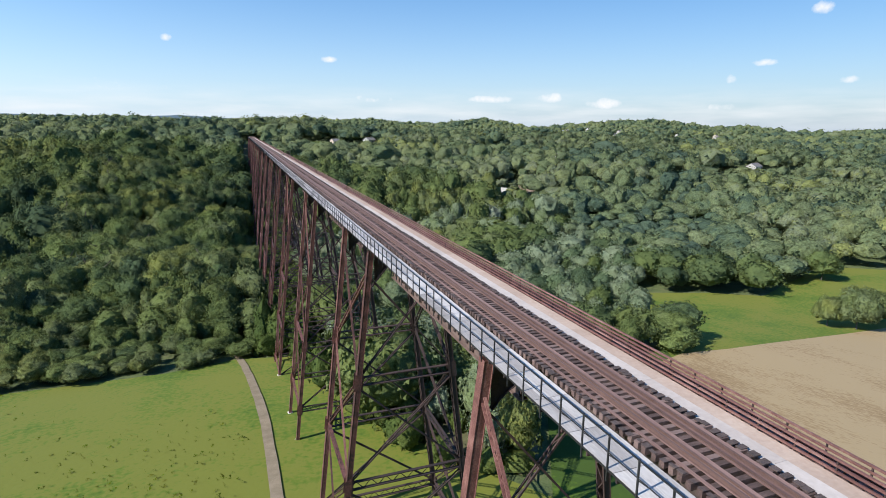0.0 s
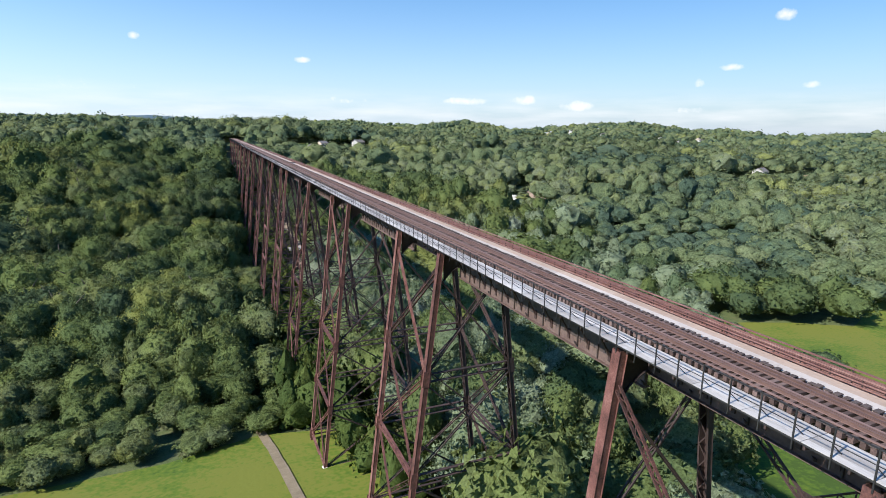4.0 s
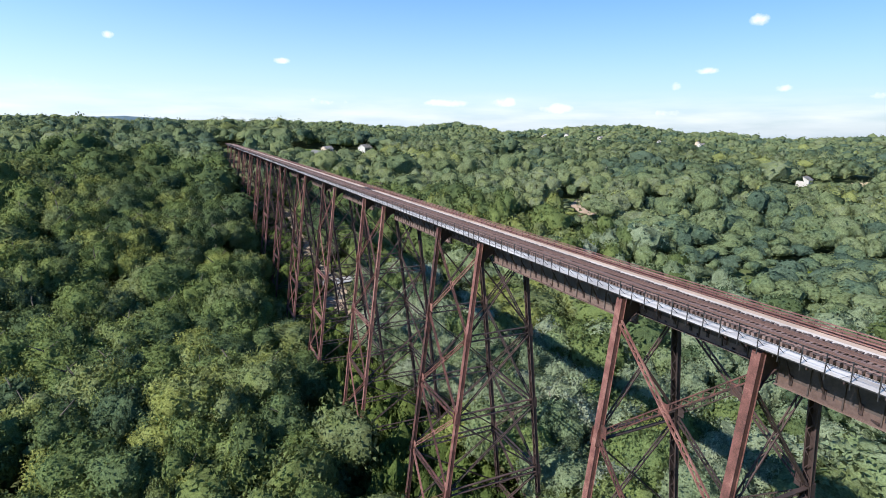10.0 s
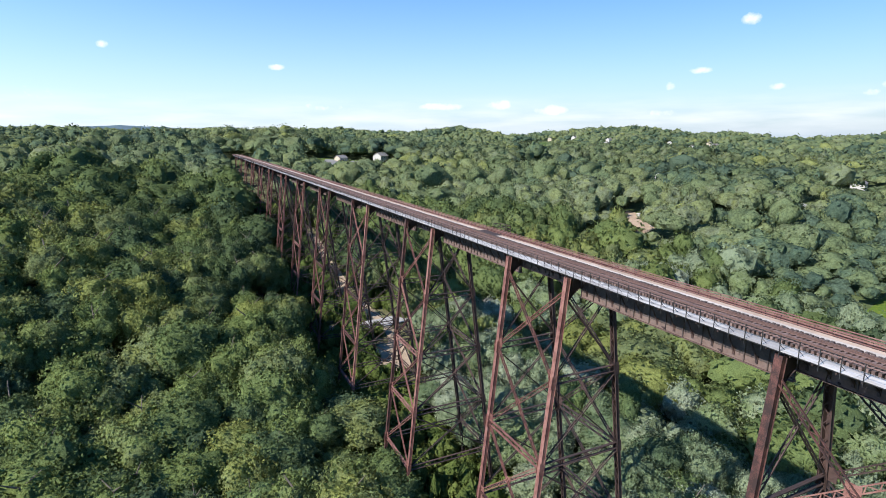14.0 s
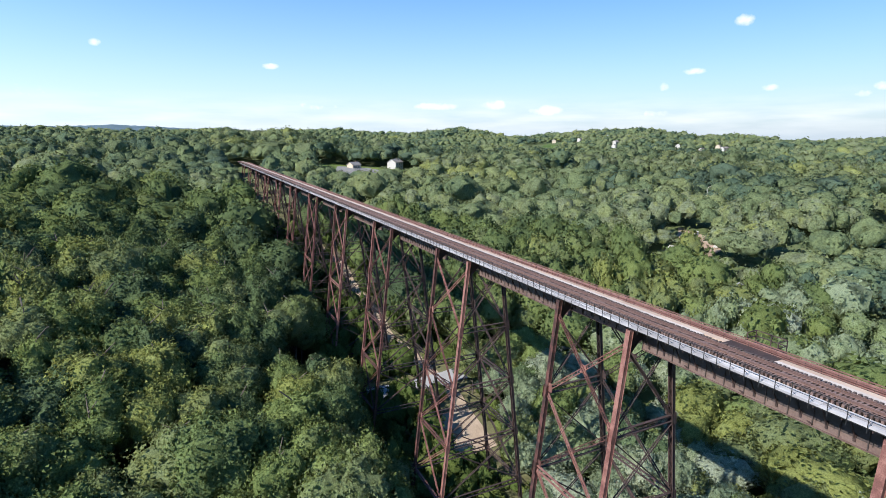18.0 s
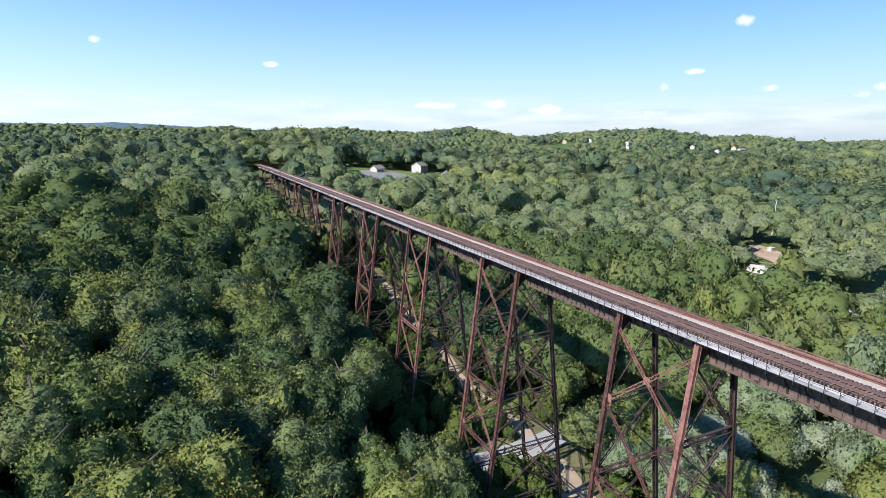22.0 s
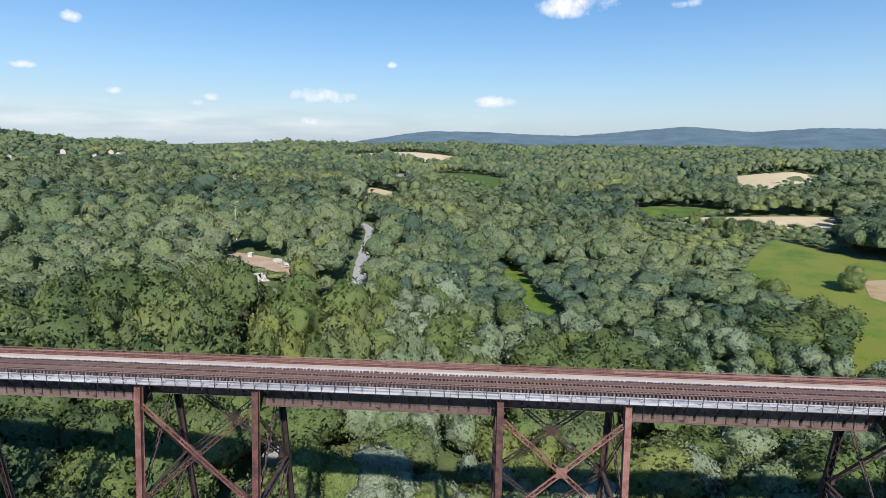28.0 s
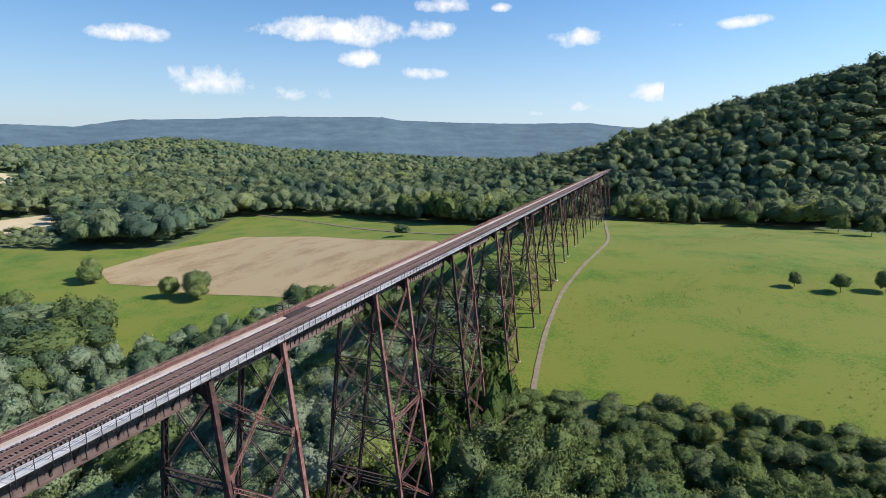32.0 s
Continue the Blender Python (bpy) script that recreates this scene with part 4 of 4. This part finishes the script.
        rough = 1 + .11 * np.sin(23 * body[..., :1] + seed) * np.sin(19 * body[..., 1:2]) + .08 * np.sin(41 * body[..., 2:] + 7 * body[..., :1])
        T, O = np.concatenate([Q * .95 * rough, T]), np.concatenate([unit(M + np.array([0, 0, .45])), O])
    T[..., 2] *= tall
    return T, O


def ico(sub):
    bm = bmesh.new()
    bmesh.ops.create_icosphere(bm, subdivisions=sub, radius=1)
    V = np.array([v.co for v in bm.verts])
    F = np.array([[v.index for v in f.verts] for f in bm.faces])
    bm.free()
    return V[F]


ICO1, ICO2, ICO3 = ico(1), ico(2), ico(3)


def place(template, x, y, z, rot, sx, sz, tint):
    """Copies of a triangle template at many places: corners, outward directions and tints."""
    c, s = np.cos(rot)[:, None, None], np.sin(rot)[:, None, None]
    T, O = template[0][None], template[1][None]
    odd = (1 + .22 * np.sin(7 * x + 3 * y))[:, None, None]
    X = (T[..., 0] * odd * c - T[..., 1] / odd * s) * sx[:, None, None] + x[:, None, None]
    Y = (T[..., 0] * odd * s + T[..., 1] / odd * c) * sx[:, None, None] + y[:, None, None]
    Z = T[..., 2] * sz[:, None, None] + z[:, None, None]
    turned = np.stack([O[..., 0] * c - O[..., 1] * s, O[..., 0] * s + O[..., 1] * c, O[..., 2] + 0 * c], -1)
    return np.stack([X, Y, Z], -1).reshape(-1, 3), turned.reshape(-1, 3), np.repeat(tint, T.shape[1] * 3)


def trunk_mesh(seed):
    r = random.Random(seed)

    def fill(bm):
        p, rad = Vector((0, 0, -.5)), .34
        spine = []
        for i in range(6):
            q = p + Vector((r.uniform(-.25, .25), r.uniform(-.25, .25), 2.6))
            bmesh.ops.create_cone(bm, segments=7, radius1=rad, radius2=rad * .8, depth=(q - p).length, matrix=Matrix.Translation((p + q) / 2) @ (q - p).to_track_quat("Z", "Y").to_matrix().to_4x4())
            spine.append(q)
            p, rad = q, rad * .8
        for q in spine[1:]:
            for _ in range(2):
                e = q + Vector((r.uniform(-1.8, 1.8), r.uniform(-1.8, 1.8), r.uniform(.8, 2.2)))
                bmesh.ops.create_cone(bm, segments=5, radius1=.13, radius2=.04, depth=(e - q).length, matrix=Matrix.Translation((q + e) / 2) @ (e - q).to_track_quat("Z", "Y").to_matrix().to_4x4())
    return made("trunk", fill, BARK)


def crown_mesh(seed, n, size, mat, tall):
    T, O = leafy(seed, ICO3, n, size, 26, tall)
    return tri_mesh("crown", T, [mat], O)


CROWNS = [crown_mesh(i, 2700, .064, LEAF, t) for i, t in ((1, .95), (2, 1.05), (3, 1.2), (4, .85), (5, 1.0), (6, 1.1))]
SILVERS = [crown_mesh(i, 2600, .064, LEAF_SILVER, t) for i, t in ((11, .9), (12, 1.05))]
TRUNKS = [trunk_mesh(i) for i in (1, 2, 3)]


def tree(x, y, tall, wide, silver=False, label="", group="trees beside the viaduct", seed=0, skirt=.62):
    r = random.Random(seed)
    z = float(height(x, y))
    t = thing("tree", (x, y, z), label or ("silvery-leaved tree in the creek thicket" if silver else "leafy green deciduous tree in the valley wood"), "tree", group)
    t.rotation_euler = (0, 0, r.uniform(0, 6.28))
    tr = part("trunk", r.choice(TRUNKS), t)
    f = tall / 18
    tr.scale = (f, f, f)
    c = part("crown", r.choice(SILVERS if silver else CROWNS), t, (0, 0, tall * skirt))
    deep_ = min(tall * (1 - skirt), wide * 1.15)
    c.scale = (wide * r.uniform(.85, 1.2), wide * r.uniform(.85, 1.2), deep_)
    return t


def scatter(x0, x1, y0, y1, step, seed):
    r = np.random.RandomState(seed)
    X, Y = np.meshgrid(np.arange(x0, x1, step), np.arange(y0, y1, step))
    X = X.ravel() + r.uniform(-.42, .42, X.size) * step
    Y = Y.ravel() + r.uniform(-.42, .42, Y.size) * step
    return X, Y


def seg_dist(x, y, line):
    best = np.full(np.shape(x), 1e9)
    for (x0, y0), (x1, y1) in zip(line, line[1:]):
        dx, dy = x1 - x0, y1 - y0
        t = np.clip(((x - x0) * dx + (y - y0) * dy) / (dx * dx + dy * dy), 0, 1)
        best = np.minimum(best, np.hypot(x - x0 - t * dx, y - y0 - t * dy))
    return best


def open_land(x, y):
    """Where no wood stands: fields, roads, yards, the strip under the viaduct."""
    res = np.zeros(np.shape(x), bool)
    for poly in CLEARINGS:
        res |= inside(poly, x, y)
    res |= seg_dist(x, y, ROAD[5:]) < 8.5
    res |= seg_dist(x, y, ROAD[:6]) < np.where(x < 40, 7.0, 3.5)
    res |= seg_dist(x, y, UNDER) < 5
    res |= np.hypot(x - DEAD[0], y - DEAD[1]) < 6
    for hx, hy, *_ in HOUSES:
        d = math.hypot(hx + 45, hy - 215)
        reach = 24 + .13 * max(0, d - 420)
        res |= seg_dist(x, y, [(hx, hy), (hx - (hx + 45) / d * reach, hy - (hy - 215) / d * reach)]) < 12
    res |= (x > -9) & (x < 15) & (y > -330) & (y < 640) & ~((x > 5) & (y > 58) & (y < 125))
    return res


def in_sight(x, y):
    """The stretch of land that the flight overlooks."""
    return ((y > -22) & (x > -30 - .345 * (y + 22))) | ((y < 261) & (x > -62 - .34 * (261 - y)))


def drift(x, y, k=1.0):
    """Slow uneven variation over the land, about -1 to 1."""
    x, y = x * k, y * k
    return .5 * np.sin(x * .031 + 2 * np.sin(y * .017)) + .5 * np.sin(y * .043 + 1.7 * np.sin(x * .023 + 1)) + .3 * np.sin(x * .11 + y * .07)


def stand(x, y):
    """How tall the wood grows: low at the meadow edge, along the creek and below open ground on the slope."""
    edge = .24 + .76 * smooth(124, 195, y)
    low = np.where((x > 10) & (x < 260) & (y > -60) & (y < 262), .66, np.where((x > 10) & (x < 100) & (y < 300), .7, 1.0))
    f = np.where(x < -8, np.where((y > 100) & (y < 200), edge, 1.0), low) * (1 + .16 * drift(x, y))
    for ex, ey, spots in ((-50, 258, True), (-45, 190, False)):
        dx, dy = x - ex, y - ey
        d = np.hypot(dx, dy) + 1e-6
        dx, dy = dx / d, dy / d
        for k in (6, 12, 18, 24, 30, 38, 46, 54, 62):
            px, py = x + dx * k, y + dy * k
            if not spots:
                f = np.where(inside(YARD, px, py) & (k < 40), np.minimum(f, max(.1, k / 80)), f)
                continue
            hit = inside(YARD, px, py) | (np.hypot(px - 181, py - 356) < 7) | (seg_dist(px, py, ROAD[6:11]) < 3.5) | (np.hypot(px - DEAD[0], py - DEAD[1]) < 5)
            f = np.where(hit, np.minimum(f, max(.1, k / 70)), f)
            low_land = inside(TANF, px + 2 * dx * k, py + 2 * dy * k) | inside(FAR_TAN_B, px + 3 * dx * k, py + 3 * dy * k) | inside(MEADOW_FAR, px + 2 * dx * k, py + 2 * dy * k)
            low_land |= inside(CLEAR_A, px + dx * k, py + dy * k) | inside(FAR_GREEN, px + 2 * dx * k, py + 2 * dy * k)
            f = np.where(low_land, np.minimum(f, .4), f)
            f = np.where(inside(GREENWAY, px, py), np.minimum(f, max(.4, k / 60)), f)
    return f


def creek(x, y):
    return (y > 40) & (y < 290) & (x > 10) & (x < 130 + .55 * y) & (np.sin(x * .045 + y * .03) + np.sin(x * .021 - y * .05 + 1) > np.where(y < 210, -1.0, -.35))


# trees near the flight, each one a thing
count = 0
for x0, x1, y0, y1, st, sd in ((-80, -9, 165, 345, 7.8, 1), (15, 46, 125, 292, 7.2, 2)):
    X, Y = scatter(x0, x1, y0, y1, st, sd)
    r = random.Random(sd)
    ok = ~open_land(X, Y)
    for x, y in zip(X[ok], Y[ok]):
        sil = bool(creek(x, y)) and r.random() < .85
        big = r.uniform(18, 25) * float(stand(x, y))
        if -16 < x < 0:
            big *= .75
        tree(x, y, big, r.uniform(4.8, 7.8) if x0 < 0 else r.uniform(4.2, 6.4), sil, seed=count)
        count += 1
# lone trees and hedgerow clumps in the meadows
LONE = [(-97, 11, 7, 2.4), (-112, 13, 9, 3.4), (-128, 8, 9, 3.6), (-106, -189, 13, 8), (-60, -196, 11, 5), (-48, -200, 10, 5), (-72, -200, 9, 4.2), (-155, -160, 12, 5), (-170, -150, 13, 6),
        (221, 76, 10, 5.2), (226, 72, 13, 4.6), (204, 122, 13, 7.5), (165, 79, 10, 4.6), (152, 75, 12, 5.2), (147, 80, 10, 4.4),
        (112, -60, 9, 5), (352, -20, 12, 5), (86, 77, 9, 6), (92, 82, 11, 6),
        (383, 64, 15, 5), (394, 72, 14, 4.6), (424, 76, 13, 4.6), (374, 54, 16, 5.4), (366, 60, 13, 5), (412, 60, 10, 4), (352, 74, 14, 5)]
for i, (x, y, h, w) in enumerate(LONE):
    tree(x, y, h, w, label="round leafy tree standing alone in the meadow", group="meadow trees", seed=900 + i, skirt=.5)


def forest(name, X, Y, template_sets, tall, wide, seed, label, mat, sunk=.54):
    r = np.random.RandomState(seed)
    n = len(X)
    room = stand(X, Y)
    grown = np.exp(r.normal(0, .2, n)) ** np.where(room < .6, .2, 1)
    h, w = r.uniform(*tall, n) * room * grown ** .6, r.uniform(*wide, n) * grown
    z = height(X, Y) + h * sunk
    rot = r.uniform(0, 6.28, n)
    tint = np.clip(r.uniform(0, 1, n) * .6 + .2 + .3 * drift(X, Y, .6), 0, 1)
    kind = r.randint(0, len(template_sets), n)
    out_ = []
    for k, T in enumerate(template_sets):
        m = kind == k
        if m.any():
            out_.append(place(T, X[m], Y[m], z[m], rot[m], w[m] * np.clip(h[m] / tall[0], .6, 1), h[m] * (1 - sunk), tint[m]))
    V, O, C = (np.concatenate(a) for a in zip(*out_))
    return tagged(new(name, tri_mesh(name, V, [mat], O, C)), label, "woods", kind="stuff")


NEAR = [leafy(20 + i, ICO2, 900, .095, 14) for i in range(6)]
MID = [leafy(30 + i, ICO2, 380, .125, 8) for i in range(5)]
FAR1 = [leafy(40 + i, ICO2, 120, .14, 4, low=-.3) for i in range(5)]
FAR2 = [leafy(50 + i, ICO1, 60, .17, low=-.1) for i in range(5)]
FAR3 = [leafy(60 + i, ICO1, 8, .24, low=-.1) for i in range(5)]

LINE = [(-10, -22), (-37, 112), (-55, 230), (-44, 262)]
X, Y = scatter(-160, 330, -330, 640, 8.0, 5)
near_a = (X > -80) & (X < -9) & (Y > 165) & (Y < 345)
near_b = (X > 15) & (X < 46) & (Y > 125) & (Y < 292)
d = seg_dist(X, Y, LINE)
ok = in_sight(X, Y) & ~open_land(X, Y) & ~near_a & ~near_b & (d < 260)
sil = creek(X, Y) & (np.random.RandomState(4).rand(len(X)) < .78)
for m, sets in ((ok & (d < 125), NEAR), (ok & (d >= 125) & (d < 210), MID)):
    forest("woods", X[m & ~sil], Y[m & ~sil], sets, (14, 22), (4.6, 7.6), 1, "dense green deciduous woods on the valley sides", WOOD)
    forest("thicket", X[m & sil], Y[m & sil], sets, (13, 20), (4.0, 6.4), 2, "silvery-green thicket along the creek", WOOD_SILVER)
far1 = ok & (d >= 210)
X2, Y2 = scatter(-420, 760, -620, 980, 8.2, 6)
d2 = seg_dist(X2, Y2, LINE)
ok2 = in_sight(X2, Y2) & ~open_land(X2, Y2) & (d2 >= 260) & (d2 < 700)
n2, m2 = ok2 & (d2 < 380), ok2 & (d2 >= 380)
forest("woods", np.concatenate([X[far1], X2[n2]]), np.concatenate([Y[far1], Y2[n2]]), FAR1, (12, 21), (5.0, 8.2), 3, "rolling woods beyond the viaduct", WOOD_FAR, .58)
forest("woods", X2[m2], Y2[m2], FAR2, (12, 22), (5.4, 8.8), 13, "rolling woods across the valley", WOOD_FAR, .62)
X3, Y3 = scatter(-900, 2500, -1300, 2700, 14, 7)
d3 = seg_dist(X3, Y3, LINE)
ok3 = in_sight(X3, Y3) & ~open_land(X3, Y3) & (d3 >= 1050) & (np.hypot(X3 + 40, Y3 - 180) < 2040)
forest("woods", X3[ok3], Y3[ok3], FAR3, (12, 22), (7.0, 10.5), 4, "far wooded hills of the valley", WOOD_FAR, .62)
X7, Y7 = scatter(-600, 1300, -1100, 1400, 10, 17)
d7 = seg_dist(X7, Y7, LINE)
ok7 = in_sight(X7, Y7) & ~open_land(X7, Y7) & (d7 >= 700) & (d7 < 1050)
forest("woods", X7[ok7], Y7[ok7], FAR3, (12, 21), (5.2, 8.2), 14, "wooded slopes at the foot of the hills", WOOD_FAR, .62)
# young growth along the meadow's edge
X5, Y5 = scatter(-150, -9, 114, 168, 5.6, 15)
ok5 = ~open_land(X5, Y5) & (np.random.RandomState(16).rand(len(X5)) < .85)
forest("thicket", X5[ok5], Y5[ok5], NEAR, (12, 30), (3.0, 6.4), 12, "young green growth along the meadow edge", WOOD)
# low scrub under the viaduct
X4, Y4 = scatter(-10, 32, 38, 470, 3.3, 8)
r4 = np.random.RandomState(9)
keep = (r4.rand(len(X4)) < .85) & (seg_dist(X4, Y4, UNDER) > 3.2) & (seg_dist(X4, Y4, ROAD[:4]) > 6) & ~inside(PAD, X4, Y4) & ((X4 < 15) | (r4.rand(len(X4)) < .6)) & ((Y4 > 116) | ((X4 > 16 - .16 * Y4) & (r4.rand(len(X4)) < .55)))
forest("scrub", X4[keep], Y4[keep], [leafy(80, ICO1, 130, .15), leafy(81, ICO1, 130, .15)], (4, 10), (1.8, 3.6), 10, "low green scrub round the tower feet", SCRUB, .4)


# ---- houses and yard things ----
def house_parts(h, length, depth, storeys, roof_mat, wall_mat):
    tall = 2.9 * storeys + .4
    l2, d2 = length / 2, depth / 2
    rise = depth * .32

    def walls(bm):
        vs = [bm.verts.new(p) for p in ((-l2, -d2, -2), (l2, -d2, -2), (l2, d2, -2), (-l2, d2, -2), (-l2, -d2, tall), (l2, -d2, tall), (l2, d2, tall), (-l2, d2, tall), (-l2, 0, tall + rise), (l2, 0, tall + rise))]
        for f in ((3, 2, 1, 0), (0, 1, 5, 4), (2, 3, 7, 6), (1, 2, 6, 9, 5), (3, 0, 4, 8, 7), (4, 5, 9, 8), (6, 7, 8, 9)):
            bm.faces.new([vs[i] for i in f])
    wall = part("wall", made("wall", walls, wall_mat), h)

    def roof(bm):
        for s in (-1, 1):
            beam(bm, (-l2 - .5, s * (d2 + .5) / 2, tall + rise / 2 + .1), (l2 + .5, s * (d2 + .5) / 2, tall + rise / 2 + .1), math.hypot(d2 + .5, rise * (d2 + .5) / d2), .22, (0, s * rise, d2))
    r = part("roof", made("roof", roof, roof_mat), h)
    part("chimney", made("chimney", lambda bm: box(bm, l2 * .4, l2 * .4 + .8, -.4, .4, tall, tall + rise + 1.1), DIRT), r)
    pane = made("window", lambda bm: (box(bm, -.55, .55, -.04, .04, -.7, .7)), GLASS)
    frame_ = made("window_frame", lambda bm: (box(bm, -.68, .68, -.03, .03, .7, .82), box(bm, -.68, .68, -.03, .03, -.85, -.7), box(bm, -.68, -.55, -.03, .03, -.7, .7), box(bm, .55, .68, -.03, .03, -.7, .7)), WALL_WHITE)
    for lv in range(storeys):
        for s in (-1, 1):
            n = max(2, int(length / 4))
            for i in range(n):
                w = part("window", pane, h, (-l2 + length * (i + .5) / n, s * (d2 + .03), 1.6 + 2.9 * lv))
                part("window_frame", frame_, w)
    part("door", made("door", lambda bm: box(bm, -.5, .5, -d2 - .09, -d2 - .01, 0, 2.1), RUST_DARK), h)


ROOF_PALE = material("pale_grey_roof", [(.42, .41, .40), (.55, .54, .53)], .8, .8, 0, .2)
WALL_TAN = material("tan_house_wall", [(.45, .38, .30), (.55, .47, .38)], .8, .8, 0, .1)
for i, (x, y, turn, length, depth, storeys) in enumerate(HOUSES):
    pale = i % 5 == 2
    tan = i % 4 == 3
    h = thing("house", (x, y, float(height(x, y))), ("tan" if tan else "white") + " gabled house with a " + ("pale" if pale else "dark") + " roof among trees", "house", "houses in the woods")
    h.rotation_euler = (0, 0, radians(turn))
    house_parts(h, length, depth, storeys, ROOF_PALE if pale else ROOF_GREY, WALL_TAN if tan else WALL_WHITE)


def van(x, y, turn, label, mat):
    v = thing("van", (x, y, float(height(x, y)) + .2), label, "van")
    v.rotation_euler = (0, 0, radians(turn))

    def body(bm):
        prof = [(-2.6, .45), (2.5, .45), (2.6, 1.0), (1.9, 1.25), (1.3, 2.15), (-2.5, 2.25), (-2.6, 2.0)]
        a = [bm.verts.new((px, -.95, pz)) for px, pz in prof]
        b = [bm.verts.new((px, .95, pz)) for px, pz in prof]
        bm.faces.new(a)
        bm.faces.new(b[::-1])
        for k in range(len(prof)):
            j = (k + 1) % len(prof)
            bm.faces.new((a[j], a[k], b[k], b[j]))
    part("body", made("body", body, mat), v)
    part("windscreen", made("windscreen", lambda bm: beam(bm, (1.86, 0, 1.32), (1.36, 0, 2.1), 1.7, .03, (1, 0, .6)), GLASS), v)

    def wheel(bm):
        bmesh.ops.create_cone(bm, cap_ends=True, segments=16, radius1=.36, radius2=.36, depth=.22, matrix=Matrix.Rotation(radians(90), 4, "X"))
    wm = made("wheel", wheel, DARK_METAL)
    for wx in (-1.6, 1.7):
        for wy in (-.9, .9):
            part("wheel", wm, v, (wx, wy, .36))


van(204, 352, 30, "white van parked in the dirt yard", WALL_WHITE)
van(209, 358, 60, "white van parked beside another in the dirt yard", WALL_WHITE)


def shed(x, y):
    h = thing("shed", (x, y, float(height(x, y))), "small white box shed in the dirt yard", "shed")
    part("wall", made("wall", lambda bm: box(bm, -1.3, 1.3, -1, 1, -.5, 2.2), WALL_WHITE), h)
    part("roof", made("roof", lambda bm: box(bm, -1.5, 1.5, -1.2, 1.2, 2.2, 2.35), ROOF_PALE), h)


shed(215, 374)


def block_wall(x, y, turn):
    """A low stepped wall of white concrete blocks that holds up the edge of the yard."""
    w = thing("block_wall", (x, y, float(height(x, y)) - .3), "stepped white concrete block wall below the dirt yard", "wall")
    w.rotation_euler = (0, 0, radians(turn))
    r = random.Random(6)
    blk = made("block", lambda bm: box(bm, -.74, .74, -.4, .4, 0, .73), WALL_WHITE)
    for row in range(5):
        for k in range(8 - row):
            part("block", blk, w, (-5.6 + 1.5 * k + .4 * row + r.uniform(-.03, .03), .35 * row + r.uniform(-.05, .05), .75 * row))


block_wall(180, 355, -62)


def bare_trunk(bm):
    p = Vector((0, 0, -.5))
    r = random.Random(4)
    for i in range(9):
        q = p + Vector((r.uniform(-.2, .2), r.uniform(-.2, .2), 2.4))
        bmesh.ops.create_cone(bm, segments=7, radius1=.32 - i * .03, radius2=.29 - i * .03, depth=2.4, matrix=Matrix.Translation((p + q) / 2) @ (q - p).to_track_quat("Z", "Y").to_matrix().to_4x4())
        if i > 4:
            e = q + Vector((r.uniform(-2, 2), r.uniform(-2, 2), 1.2))
            bmesh.ops.create_cone(bm, segments=5, radius1=.1, radius2=.03, depth=(e - q).length, matrix=Matrix.Translation((q + e) / 2) @ (e - q).to_track_quat("Z", "Y").to_matrix().to_4x4())
        p = q


PALE_BARK = material("pale_dead_wood", [(.42, .40, .37), (.58, .55, .51)], 1.5, .9, 0, .4)
snag = thing("dead_tree", (250, 397, float(height(250, 397))), "tall pale dead tree trunk above the yard", "dead tree")
part("trunk", made("trunk", bare_trunk, PALE_BARK), snag)


def bare_twigs(bm):
    r = random.Random(8)

    def grow(p, d, length, rad, depth):
        q = p + d * length
        bmesh.ops.create_cone(bm, segments=5, radius1=rad, radius2=rad * .6, depth=length, matrix=Matrix.Translation((p + q) / 2) @ d.to_track_quat("Z", "Y").to_matrix().to_4x4())
        if depth:
            for _ in range(3 if depth > 1 else 4):
                e = (d + Vector((r.uniform(-.6, .6), r.uniform(-.6, .6), r.uniform(0, .35)))).normalized()
                grow(q, e, length * r.uniform(.6, .8), rad * .58, depth - 1)
    for k in range(4):
        grow(Vector((r.uniform(-.4, .4), r.uniform(-.4, .4), -.4)), Vector((r.uniform(-.25, .25), r.uniform(-.25, .25), 1)).normalized(), 4.2, .2, 4)


dead = thing("dead_tree", (DEAD[0], DEAD[1], float(height(*DEAD)) + .3), "bare grey-brown dead tree with fine twigs", "dead tree")
part("branch", made("branch", bare_twigs, material("grey_brown_twigs", [(.16, .12, .11), (.24, .19, .17)], 1.5, .95, 0, .3)), dead)

# weeds in the meadow
r6 = np.random.RandomState(12)
WX, WY = r6.uniform(-220, -12, 22000), r6.uniform(-190, 112, 22000)
clump = np.sin(WX * .11 + 1) * np.sin(WY * .09) + np.sin(WX * .05 - WY * .06) + r6.uniform(-1, 1, 22000)
okw = inside(MEADOW_W, WX, WY) & (clump > .6) & (seg_dist(WX, WY, PATH + PATH_S) > 2.5)
WX, WY = WX[okw], WY[okw]
TUFT = leafy(90, None, 4, .9)
nw = len(WX)
WEED = foliage("weed_leaves", [(.055, .1, .006), (.08, .13, .008), (.12, .155, .012), (.15, .15, .03)], "tree", 3.0)
VW, OW, CW = place(TUFT, WX, WY, height(WX, WY) + .3, r6.uniform(0, 6, nw), r6.uniform(.15, .5, nw) * r6.uniform(.4, 1, nw), r6.uniform(.12, .34, nw), r6.uniform(0, 1, nw))
tagged(new("meadow_weeds", tri_mesh("meadow_weeds", VW, [WEED], OW, CW)), "scattered dark weeds in the green meadow", "weeds", kind="stuff")
